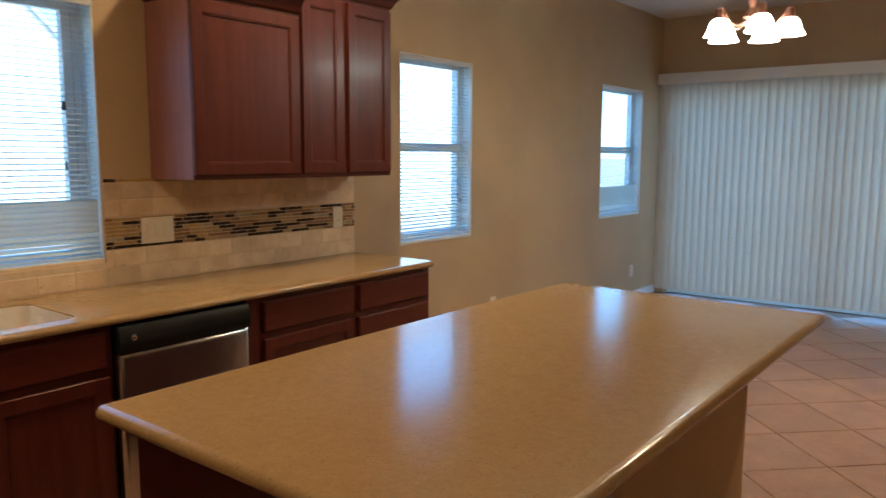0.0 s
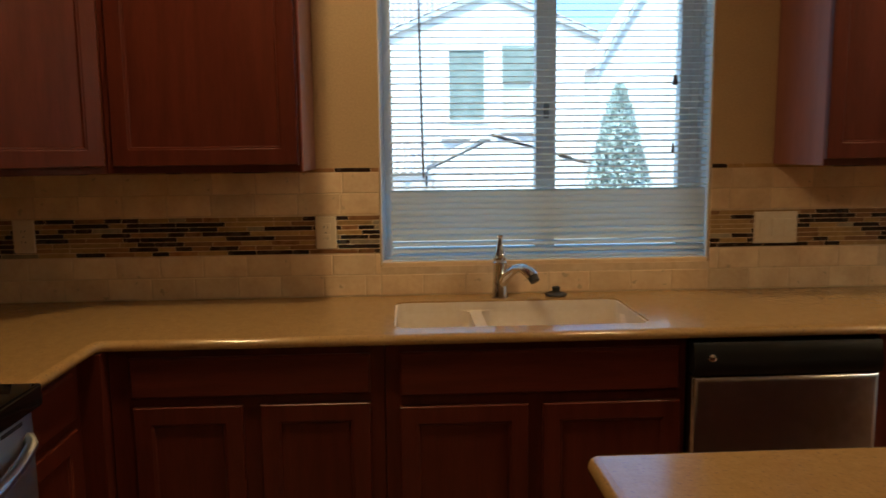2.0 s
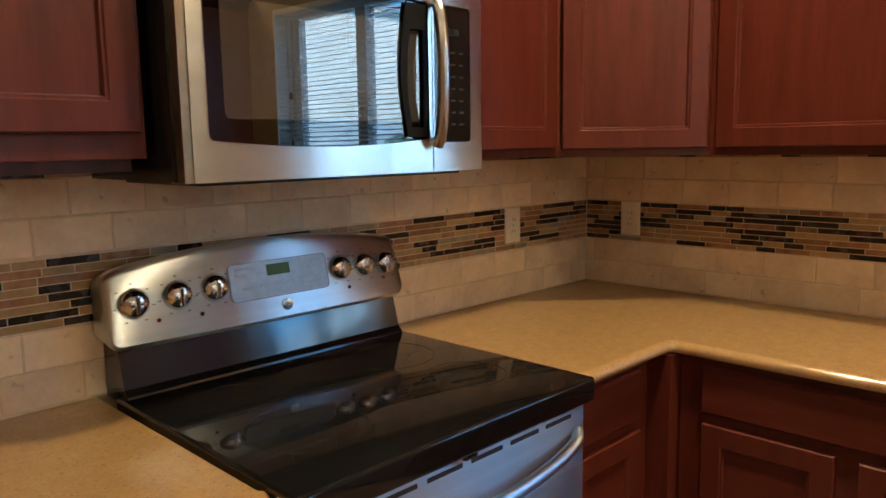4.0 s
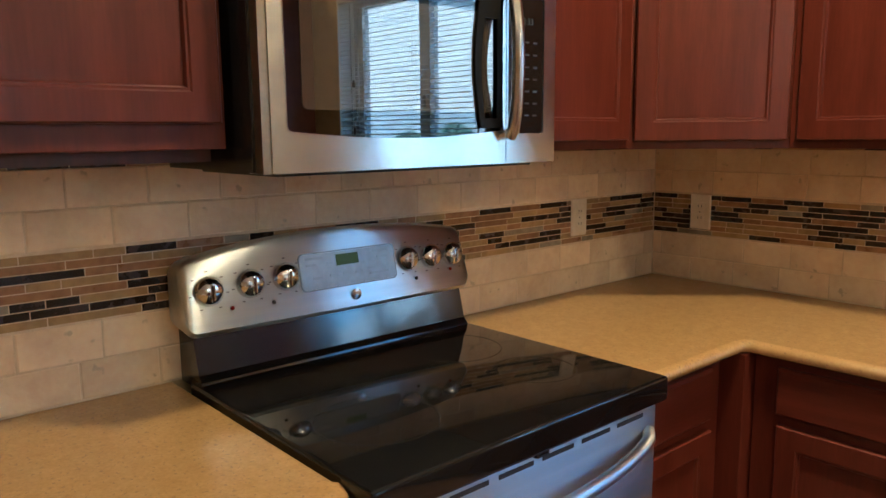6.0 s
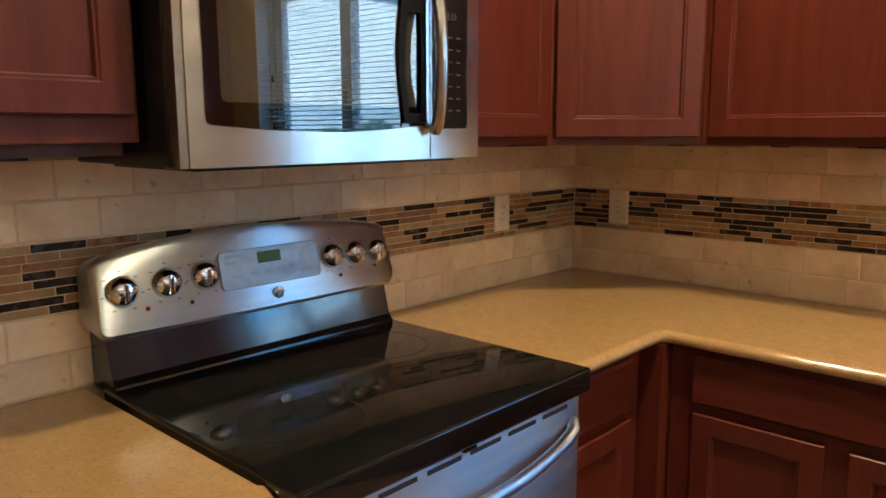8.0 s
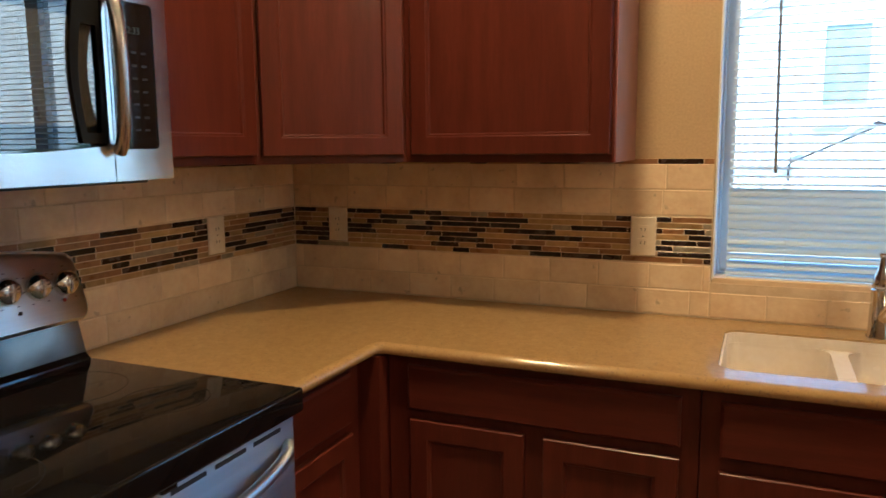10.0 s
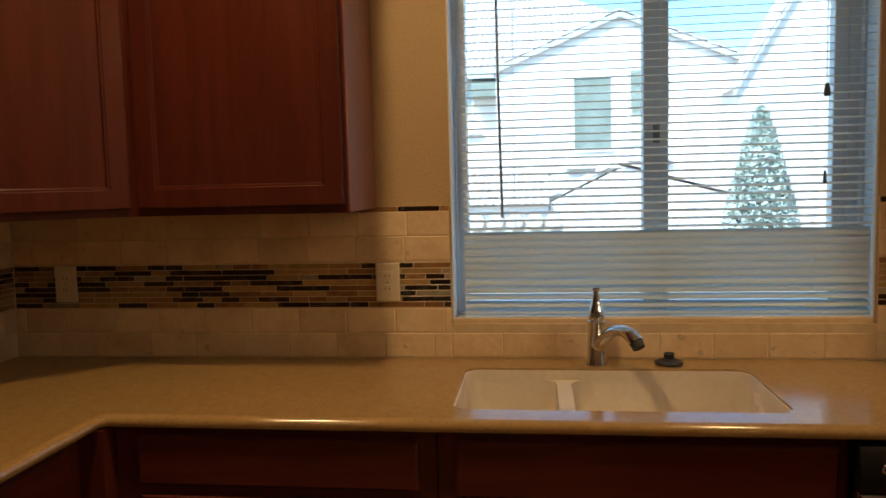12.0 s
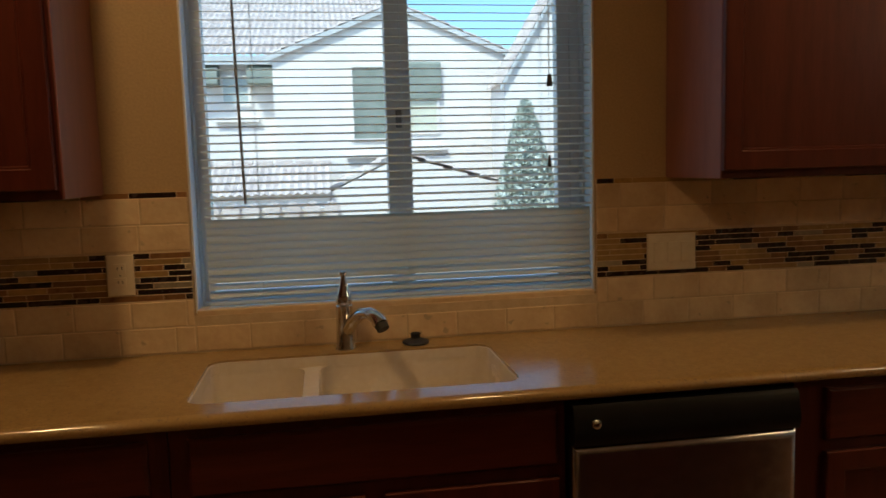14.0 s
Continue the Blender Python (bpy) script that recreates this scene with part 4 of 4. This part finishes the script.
mw_rough.inputs["To Min"].default_value, mw_rough.inputs["To Max"].default_value = 0.20, 0.27
door = part("door", slab([(MY0, MZ0 + 0.002), (MS - 0.002, MZ0 + 0.002), (MS - 0.002, MZ1), (MY0, MZ1)], [rr], 0.374, 0.404), MWSTEEL, mw, "brushed stainless door frame", M=FRONT)
rim = slab([(1.0032 * (y + 1.49) - 1.49, 1.006 * (z - 1.566) + 1.566) for y, z in rr], [rr], 0.4035, 0.4055)
part("glass_rim", rim, CHROME, door, "thin bright rim round the glass", M=FRONT)
MIRROR = surface("dark mirror glass", (0.085, 0.088, 0.09), (0.095, 0.098, 0.10), 3, 0.03, metal=1.0, rough_var=0.01)
MESHWIN = surface("dark mirror glass over a metal screen", (0.170, 0.155, 0.138), (0.185, 0.169, 0.150), 3, 0.03, metal=0.8, rough_var=0.01)
for mm in (MIRROR, MESHWIN):
    bs = mm.node_tree.nodes["Principled BSDF"]
    for ln in list(bs.inputs["Roughness"].links):
        mm.node_tree.links.remove(ln)
    bs.inputs["Roughness"].default_value = 0.0
def mirror_plate(outline, x_mid, thick, turn=0.0145, y_mid=-1.48):
    """A plate in the door, turned a little towards the sink window."""
    bm = bmesh.new()
    return rings(bm, [[(x_mid - turn * (y - y_mid) + o, y, z) for y, z in outline] for o in (-thick, 0)])


part("door_glass", mirror_plate([(MY0 + 0.022, 1.402), (MS - 0.010, 1.402), (MS - 0.010, 1.718), (MY0 + 0.022, 1.718)], 0.3985, 0.012), MIRROR, door, "dark reflective door glass")
part("screen_window", mirror_plate([(y, z) for y, z, q in round_rect(-1.690, -1.225, 1.462, 1.665, 0.012, 0, 4)], 0.3994, 0.004), MESHWIN, door, "grey screened window area")
part("trim_strip", mw_sheet(MY0 - 0.016, MY0 - 0.0005, MZ0 + 0.002, MZ1, -0.003, 0.05, 2), surface("gold grey edge", (0.40, 0.33, 0.22), (0.5, 0.42, 0.3), 4, 0.3, metal=1.0), door, "thin bright edge strip")
side = part("control_frame", slab([(MS + 0.001, MZ0 + 0.002), (MY1, MZ0 + 0.002), (MY1, MZ1), (MS + 0.001, MZ1)], [[(y, z) for y, z, q in round_rect(MS + 0.006, -1.072, 1.418, 1.712, 0.010, 0, 4)]], 0.374, 0.404), MWSTEEL, mw, "stainless frame round the controls", M=FRONT)
ctl = part("control_panel", boxed((0.384, MS + 0.004, 1.414), (0.4015, -1.070, 1.716)), BLACKGLASS, side, "glossy black touch panel")
for r in range(7):
    for c in range(3):
        y, z = -1.158 + 0.026 * c, 1.455 + 0.026 * r
        part("key_mark", mw_sheet(y, y + 0.013, z, z + 0.004, -0.0018, 0.001, 1), PRINT_PALE, ctl)
cu = bpy.data.curves.new("clock", "FONT")
cu.body, cu.size, cu.extrude = "2:33", 0.020, 0.0002
cu.materials.append(DIGIT)
ck = new("clock", cu)
ck.parent = ctl
ck.matrix_basis = Matrix(((0, 0, 1, mw_x(-1.13) - 0.0018 - 0.2), (1, 0, 0, -1.140 + 1.406), (0, 1, 0, 1.650 - MZ0), (0, 0, 0, 1)))
tagged(ck, "pale green clock digits")
ring_out, ring_in = [], []
for k in range(17):
    f = k / 16
    swell = math.sin(math.pi * f)
    ring_out.append((-1.264 - 0.018 * swell, 1.430 + 0.276 * f))
    ring_in.append((-1.254 - 0.010 * swell, 1.450 + 0.204 * f))
shield = slab(ring_out + [(-1.206, 1.706), (-1.206, 1.430)], [ring_in + [(-1.217, 1.654), (-1.215, 1.550), (-1.217, 1.450)]], 0.3985, 0.4025)
part("handle_shield", shield, FLATBLACK, door, "black ring-shaped handle shield", M=FRONT)
hz = [Vector((mw_x(-1.2) + 0.012 + 0.034 * math.sin(math.pi * f) ** 0.6, -1.192 - 0.012 * math.sin(math.pi * f), 1.412 + 0.305 * f)) for f in [k / 20 for k in range(21)]]
part("handle", tube(bmesh.new(), hz, 0.0135, 14), STEEL_PLAIN, door, "polished curved bar handle", smooth=True)


# ---- outlets and switches ----
def wall_plate(u, z, M, label, gangs=1, sockets=True, d0=0.0115, cat="outlet"):
    w = 0.075 if gangs == 1 else 0.164
    ob = thing("wall_plate", M @ Vector((u, d0, z - 0.06)), label, cat, "wall plates")
    part("plate", framed(u - w / 2, u + w / 2, z - 0.059, z + 0.059, d0, [(0, 0), (0, 0.003), (0.003, 0.006)]), PLATE, ob, M=M)
    for g in range(gangs):
        uc = u + (g - (gangs - 1) / 2) * 0.046
        if sockets:
            for dz in (-0.02, 0.02):
                s = part("socket", framed(uc - 0.016, uc + 0.016, z + dz - 0.014, z + dz + 0.014, d0, [(0, 0.005), (0.001, 0.0075)]), PLATE, ob, M=M)
                for du in (-0.006, 0.006):
                    part("slot", boxed((uc + du - 0.001, d0 + 0.0070, z + dz - 0.004), (uc + du + 0.001, d0 + 0.0080, z + dz + 0.005)), SLOT, s, M=M)
        else:
            part("rocker", framed(uc - 0.016, uc + 0.016, z - 0.033, z + 0.033, d0, [(0, 0.005), (0.002, 0.009)]), PLATE, ob, M=M)
        part("screw", boxed((uc - 0.002, d0 + 0.0055, z - 0.002), (uc + 0.002, d0 + 0.0068, z + 0.002)), PRINT_PALE, ob, M=M)


wall_plate(-0.446, 1.146, WEST, "cream outlet plate in the tiled backsplash beside the range")
wall_plate(0.197, 1.145, NORTH, "cream outlet plate in the backsplash near the corner")
wall_plate(1.266, 1.143, NORTH, "cream outlet plate in the backsplash beside the window")
wall_plate(2.938, 1.137, NORTH, "wide cream triple switch plate in the backsplash", 3, False, cat="switch")
wall_plate(4.086, 1.125, NORTH, "cream outlet plate at the end of the backsplash")
wall_plate(5.73, 0.35, NORTH, "cream outlet plate low on the tan wall", d0=0.0005)
wall_plate(8.285, 0.305, NORTH, "cream outlet plate low on the tan wall beneath the window", d0=0.0005)

# ---- outdoors ----
def flat(bm, pts):
    bm.faces.new([bm.verts.new(p) for p in pts])
    return bm


gb = bmesh.new()
GZ = -0.25
flat(gb, [(-400, -400, GZ), (400, -400, GZ), (400, 400, GZ), (-400, 400, GZ)])
solo("ground", gb, GRAVEL, "tan gravel yard reaching far off", "ground", "structure")


def gable_roof(bm, x0, x1, xa, ze, za, y0, y1, over=0.35, rows=9):
    """Two pitches of barrel tiles with their waves running down the slope."""
    for (ax, az), (bx, bz) in (((x0 - over, ze - over * (za - ze) / (xa - x0)), (xa, za)), ((x1 + over, ze - over * (za - ze) / (x1 - xa)), (xa, za))):
        n = int((y1 - y0 + over) / 0.075)
        n -= n % 2
        grid = []
        for k in range(n + 1):
            y = y0 - over + (y1 - y0 + over) * k / n
            h = 0.05 * (k % 2)
            col = []
            for r in range(rows + 1):
                f = r / rows
                for lift in ((0.0, 0.03) if 0 < r < rows else (0.015,)):
                    col.append(bm.verts.new((ax + (bx - ax) * f, y, az + (bz - az) * f + 0.10 + h + lift)))
            grid.append(col)
        for a, b in zip(grid, grid[1:]):
            for i in range(len(a) - 1):
                bm.faces.new((a[i], a[i + 1], b[i + 1], b[i]))
    return bm


def house(x0, x1, xa, ze, za, y0, y1, label, openings):
    h = thing("house", ((x0 + x1) / 2, (y0 + y1) / 2, GZ), label, "house", "neighbouring houses")
    wb = bmesh.new()
    rings(wb, [[(x0, y, GZ), (x1, y, GZ), (x1, y, ze), (xa, y, za), (x0, y, ze)] for y in (y0, y1)])
    part("wall", wb, STUCCO, h)
    part("roof", gable_roof(bmesh.new(), x0, x1, xa, ze, za, y0, y1, 0.10), CLAY, h, "pale clay barrel-tile roof")
    for (ax, az) in ((x0 - 0.10, ze - 0.10 * (za - ze) / (xa - x0)), (x1 + 0.10, ze - 0.10 * (za - ze) / (x1 - xa))):
        fb = bmesh.new()
        rings(fb, [[(ax, y, az - 0.02), (xa, y, za - 0.02), (xa, y, za + 0.09), (ax, y, az + 0.09)] for y in (y0 - 0.115, y0 - 0.06)])
        part("fascia", fb, FASCIA, h, "grey rake board")
    for a, b, c, d, awn, glass in openings:
        w = part("window", framed(a, b, c, d, -y0, [(-0.06, -0.02), (-0.06, 0.05), (0.0, 0.05), (0.0, 0.01)], False), STUCCO, h, M=NORTH)
        part("pane", framed(a, b, c, d, -y0, [(0, -0.01), (0, 0.012)]), glass, w, M=NORTH)
        part("sill", boxed((a - 0.2, y0 - 0.14, c - 0.42), (b + 0.2, y0, c - 0.34), 0.02), STUCCO, w)
        if awn:
            ab = bmesh.new()
            rings(ab, [[(x, y0 - 0.02, d + 0.28), (x, y0 - 0.12, d + 0.22), (x, y0 - 0.12, d - 0.50), (x, y0 - 0.02, d - 0.50)] for x in (a - 0.02, b + 0.1)])
            part("awning", ab, AWNING, w, "grey green canvas awning")
    return h


house(0.9, 6.05, 3.5, 3.80, 4.85, 14.0, 22, "pale stucco house with a low tiled gable roof", [(2.56, 3.33, 2.12, 3.62, False, AWNING), (3.75, 4.35, 2.25, 3.45, True, YELLOWPANE)])
wing = thing("house", (-3.5, 18.5, GZ), "pale stucco house wing under a broad tiled hip roof", "house", "neighbouring houses")
part("wall", boxed((-9, 14.7, GZ), (0.9, 22, 3.85)), STUCCO, wing)
hr = bmesh.new()
cols = []
for k in range(0, 201):
    x = -9.3 + 0.075 * k
    zt = min(9.2, 4.15 + (6.0 - x) * 0.95)
    if zt < 4.05:
        break
    col = []
    n_rows = 22
    for r in range(n_rows + 1):
        z = 3.92 + (9.2 - 3.92) * r / n_rows
        z = min(z, zt)
        for lift in (0.0, 0.03):
            col.append(hr.verts.new((x, 14.35 + (z - 3.92) / 0.42, z + lift + 0.05 * (k % 2))))
    cols.append(col)
for a, b in zip(cols, cols[1:]):
    for i in range(len(a) - 1):
        hr.faces.new((a[i], a[i + 1], b[i + 1], b[i]))
part("roof", hr, CLAY, wing, "pale clay barrel-tile roof")
part("eave_board", boxed((-9.3, 14.30, 3.74), (0.95, 14.36, 3.92)), FASCIA, wing)
ww = part("window", framed(-0.2, 0.32, 2.95, 3.5, -14.7, [(-0.06, -0.02), (-0.06, 0.05), (0.0, 0.05), (0.0, 0.01)], False), STUCCO, wing, M=NORTH)
part("pane", framed(-0.2, 0.32, 2.95, 3.5, -14.7, [(0, -0.01), (0, 0.012)]), DULLGLASS, ww, M=NORTH)
part("sill", boxed((-0.4, 14.56, 2.55), (0.55, 14.7, 2.63), 0.02), STUCCO, ww)
awb = bmesh.new()
rings(awb, [[(x, 14.68, 3.80), (x, 14.2, 3.62), (x, 14.2, 3.34), (x, 14.68, 3.34)] for x in (-0.9, -0.25)])
part("awning", awb, AWNING, ww, "grey green canvas awning")
awb = rings(bmesh.new(), [[(x, 14.68, 3.80), (x, 14.2, 3.62), (x, 14.2, 3.34), (x, 14.68, 3.34)] for x in (0.35, 1.1)])
part("awning", awb, AWNING, ww, "grey green canvas awning")
house(5.48, 9.1, 6.83, 3.1, 5.3, 12.4, 13.6, "pale stucco house with a steep gable", [])
house(11.0, 26.0, 17.2, 4.3, 5.6, 11.8, 20, "long pale stucco house with a low gable", [])
shed = thing("garden_shed", (3.5, 12, GZ), "low shed with a tiled gable roof behind the yard wall", "shed")
sb = bmesh.new()
rings(sb, [[(2.0, y, GZ), (5.35, y, GZ), (5.35, y, 1.05), (3.3, y, 1.66), (2.0, y, 1.05)] for y in (12.2, 13.4)])
part("wall", sb, STUCCO, shed)
part("roof", gable_roof(bmesh.new(), 2.0, 5.35, 3.3, 1.05, 1.66, 12.2, 13.4, 0.06, 4), CLAY, shed, "pale clay tile roof")
porch = thing("porch_roof", (1.2, 12.9, GZ), "low pale tiled porch roof along the house wing", "porch roof")
part("wall", boxed((-3.0, 12.0, GZ), (1.95, 13.7, 1.05)), STUCCO, porch)
prb = bmesh.new()
pcols = [[prb.verts.new((-3.2 + 0.075 * k, 11.8 + 0.22 * r, 1.02 + 0.075 * r + 0.04 * (k % 2))) for r in range(9)] for k in range(70)]
for a, b in zip(pcols, pcols[1:]):
    for i in range(8):
        prb.faces.new((a[i], a[i + 1], b[i + 1], b[i]))
part("roof", prb, CLAY, porch, "pale clay barrel-tile roof")
for k in range(13):
    x = -3.1 + 0.40 * k
    part("ridge_tile", tube(bmesh.new(), [(x, 13.56, 1.64), (x + 0.34, 13.56, 1.655)], [0.075, 0.09], 10), CLAY, porch)
yw = thing("garden_wall", (1.0, 7.1, GZ), "painted block yard wall with rounded cap tiles", "garden wall")
part("wall", boxed((-14, 7.0, GZ), (2.05, 7.2, 0.98)), BLOCK, yw)
for k in range(60):
    x = 1.95 - 0.24 * k
    part("cap_tile", tube(bmesh.new(), [(x, 6.95, 0.97), (x, 7.25, 0.97)], 0.10, 10), CLAY, yw)


def foliage(name, center, height, radius, n, label, cone=True, trunk=0.3):
    t = thing(name, (center[0], center[1], GZ), label, "tree" if cone else "shrub", "yard plants")
    c = Vector((center[0], center[1], GZ))
    part("trunk", tube(bmesh.new(), [c, c + Vector((0.03, 0, height * 0.4)), c + Vector((0, 0.02, height * 0.85))], [0.09, 0.06, 0.02], 8), BARK, t)
    rnd = random.Random(name + str(center))
    verts, faces = [], []
    for k in range(n):
        f = rnd.random() ** 0.8
        a = rnd.random() * 6.283
        rr = radius * ((1 - f) ** 0.8 * 0.95 + 0.05 if cone else math.sin(math.pi * (0.15 + 0.85 * f)) ** 0.6) * (0.45 + 0.6 * rnd.random())
        p = c + Vector((rr * math.cos(a), rr * math.sin(a), height * (trunk * 0.3 + (1 - trunk * 0.3) * f)))
        s = (0.035 if cone else 0.04) + 0.05 * rnd.random()
        e1 = Vector((rnd.uniform(-1, 1), rnd.uniform(-1, 1), rnd.uniform(-0.4, 1))).normalized() * s
        e2 = e1.cross(Vector((rnd.uniform(-1, 1), rnd.uniform(-1, 1), rnd.uniform(-1, 1)))).normalized() * s * 0.5
        b = len(verts)
        verts += [p - e1, p + e2, p + e1, p - e2]
        faces.append((b, b + 1, b + 2, b + 3))
    me = bpy.data.meshes.new("crown")
    me.from_pydata([v - c for v in verts], [], faces)
    me.materials.append(LEAF if cone else SHRUB)
    cr = new("crown", me)
    cr.parent = t
    tagged(cr, "dense grey green foliage")


foliage("cypress", (5.68, 11.6), 2.90, 0.78, 11000, "grey green conical cypress in front of a house")
for px, py, hh, rr in ((12.4, 10.2, 1.9, 0.9), (14.4, 10.5, 1.7, 1.0), (9.9, 10.0, 1.5, 0.8)):
    foliage("shrub", (px, py), hh, rr, 3000, "rounded grey green desert shrub in the yard", False)

# ---- tiles: backsplash stone, mosaic strip and floor, piece by piece ----
def piece_mesh(name, w, h, t, material, bev, wobble=0.0, seed=0):
    rnd = random.Random(seed)
    j = lambda: rnd.uniform(-wobble, wobble)
    bm = bmesh.new()
    c = [(-w / 2, -h / 2), (w / 2, -h / 2), (w / 2, h / 2), (-w / 2, h / 2)]
    c = [(u + j(), v + j()) for u, v in c]
    inset = lambda p: (p[0] - math.copysign(bev, p[0]), p[1] - math.copysign(bev, p[1]))
    rings(bm, [[(u, 0, v) for u, v in c], [(u, t - bev * 0.7, v) for u, v in c], [(*(lambda q: (q[0], t, q[1]))(inset(p)),) for p in c]], False, True)
    me = bpy.data.meshes.new(name)
    bm.to_mesh(me)
    bm.free()
    me.materials.append(material)
    return me


def place_piece(name, me, parent, u, z, d, M, flip=False):
    ob = new(name, me)
    ob.parent = parent
    ob.matrix_basis = M @ Matrix.Translation((u, d, z)) @ Matrix.Diagonal((-1 if flip else 1, 1, 1, 1))
    return ob


BED, GROUT_TOP = 0.004, 0.0101
TW, TH = 0.155, 0.0772
ROWS = [(0.9075, 0), (0.9847, 1), (1.2075, 0), (1.2847, 1)]
MZ, MROWS, MP = 1.0645, 8, 0.01738
STRIP_Z = 1.3595


def bed(spans, parent, M):
    bm = bmesh.new()
    for a, b, c, d in spans:
        box(bm, (a, 0.0, c), (b, GROUT_TOP, d))
    part("grout_bed", bm, GROUT, parent, "pale sanded grout", M=M)


def stone_rows(spans, parent, M, shift, extra=(0, 0, 0, 0)):
    meshes = {}
    for r, (z, odd) in enumerate(ROWS):
        for a, b, zmax in spans:
            if z + TH > zmax + 0.02:
                continue
            u = a - (TW / 2 if odd else 0.0) - shift * (r % 3) - extra[r]
            k = 0
            while u < b - 0.004:
                lo, hi = max(u, a), min(u + TW, b)
                if hi - lo > 0.012:
                    w = round(hi - lo - 0.0022, 4)
                    v = (k * 7 + r * 3) % 4
                    key = (w, v)
                    if key not in meshes:
                        meshes[key] = piece_mesh("tile", w, TH - 0.0022, 0.0075, TRAV, 0.0025, 0.0008, v)
                    place_piece("tile", meshes[key], parent, (lo + hi) / 2, z + TH / 2, BED, M)
                u += TW
                k += 1


MOS_MESH = {}


def mosaic_rows(spans, rows, parent, M, near, seed, palette=(0.36, 0.66, 0.93)):
    """Strips of mixed length; those outside the near stretch are joined."""
    rnd = random.Random(seed)
    count, far = 0, {}
    for z in rows:
        for a, b in spans:
            u = a - rnd.random() * 0.05
            while u < b - 0.006:
                L = rnd.choice((0.061, 0.061, 0.061, 0.104, 0.104, 0.130, 0.175))
                lo, hi = max(u, a), min(u + L, b)
                u += L
                if hi - lo < 0.008:
                    continue
                q = rnd.random()
                m = sum(q > t for t in palette)
                w = round(hi - lo - 0.0022, 3)
                if (w, m) not in MOS_MESH:
                    MOS_MESH[(w, m)] = piece_mesh("mosaic_tile", w, MP - 0.0022, 0.0068, MOSAIC[m], 0.0008)
                mid = (lo + hi) / 2
                if near[0] <= mid <= near[1] and count < 295:
                    place_piece("mosaic_tile", MOS_MESH[(w, m)], parent, mid, z + MP / 2, BED, M)
                    count += 1
                else:
                    far.setdefault(m, []).append((MOS_MESH[(w, m)], mid, z + MP / 2))
    for m, items in far.items():
        bm = bmesh.new()
        for me, u, z in items:
            n = len(bm.verts)
            bm.from_mesh(me)
            bm.verts.ensure_lookup_table()
            bmesh.ops.translate(bm, vec=(u, BED, z), verts=bm.verts[n:])
        ob = part("mosaic_tiles", bm, MOSAIC[m], parent, "narrow mosaic strips", M=M)
        ob["kind"] = "stuff"


TOPZ = 1.376
XL, XR, XEND = 1.462, 2.690, 4.225
bed([(0.0, XL, 0.905, TOPZ), (XL, XR, 0.905, 1.012), (XR, XEND, 0.905, TOPZ)], wall_north, NORTH)
bed([(-2.75, 0.0, 0.905, TOPZ)], wall_west, WEST)
stone_rows([(0.012, XL, 9), (XL + 0.001, XR - 0.001, 1.02), (XR, XEND, 9)], wall_north, NORTH, 0.043)
stone_rows([(-2.75, -0.012, 9)], wall_west, WEST, 0.031, (0, 0, 0.012, 0.078))
zs = [MZ + MP * r for r in range(MROWS)]
mosaic_rows([(0.012, XL), (XR, XEND)], zs, wall_north, NORTH, (0.012, 1.47), 5)
mosaic_rows([(-2.75, -0.012)], zs, wall_west, WEST, (-0.95, -0.012), 8)
mosaic_rows([(0.012, XL), (XR, XEND)], [STRIP_Z], wall_north, NORTH, (5, 6), 11)
mosaic_rows([(-2.75, -0.012)], [STRIP_Z], wall_west, WEST, (5, 6), 12)

# floor tiles on the diagonal
S = 0.445
rest = bmesh.new()
tile_bm = piece_mesh("floor_tile", S - 0.006, S - 0.006, 0.008, FLOORT, 0.003)
FM = Matrix(((1, 0, 0, 0), (0, 0, 1, 0), (0, 1, 0, 0), (0, 0, 0, 1)))
TURN = Matrix.Rotation(radians(45), 4, "Z")
for i in range(-30, 31):
    for j in range(-30, 31):
        a = 2.39 / math.sqrt(2) + S * (i + 0.5)
        b = 6.80 / math.sqrt(2) + S * (j + 0.5)
        x, y = (a + b) / math.sqrt(2), (a - b) / math.sqrt(2)
        if -0.0 < x < XE - 0.0 and YS < y < 0.0:
            inside = 0.33 < x < XE - 0.33 and YS + 0.33 < y < -0.33
            if inside and 1.0 < x < 8.6 and y > -4.6:
                ob = new("floor_tile", tile_bm)
                ob.parent = floor
                ob.matrix_basis = Matrix.Translation((x, y, -0.008)) @ TURN @ FM
            else:
                n = len(rest.verts)
                rest.from_mesh(tile_bm)
                rest.verts.ensure_lookup_table()
                bmesh.ops.transform(rest, matrix=Matrix.Translation((x, y, -0.008)) @ TURN @ FM, verts=rest.verts[n:])
for axis, lim in ((Vector((1, 0, 0)), 0.0), (Vector((-1, 0, 0)), -XE), (Vector((0, -1, 0)), 0.0), (Vector((0, 1, 0)), YS)):
    bmesh.ops.bisect_plane(rest, geom=rest.verts[:] + rest.edges[:] + rest.faces[:], plane_co=axis * lim, plane_no=-axis, clear_outer=True)
border = part("edge_tiles", rest, FLOORT, floor, "cut tiles along the walls")
border["kind"] = "stuff"
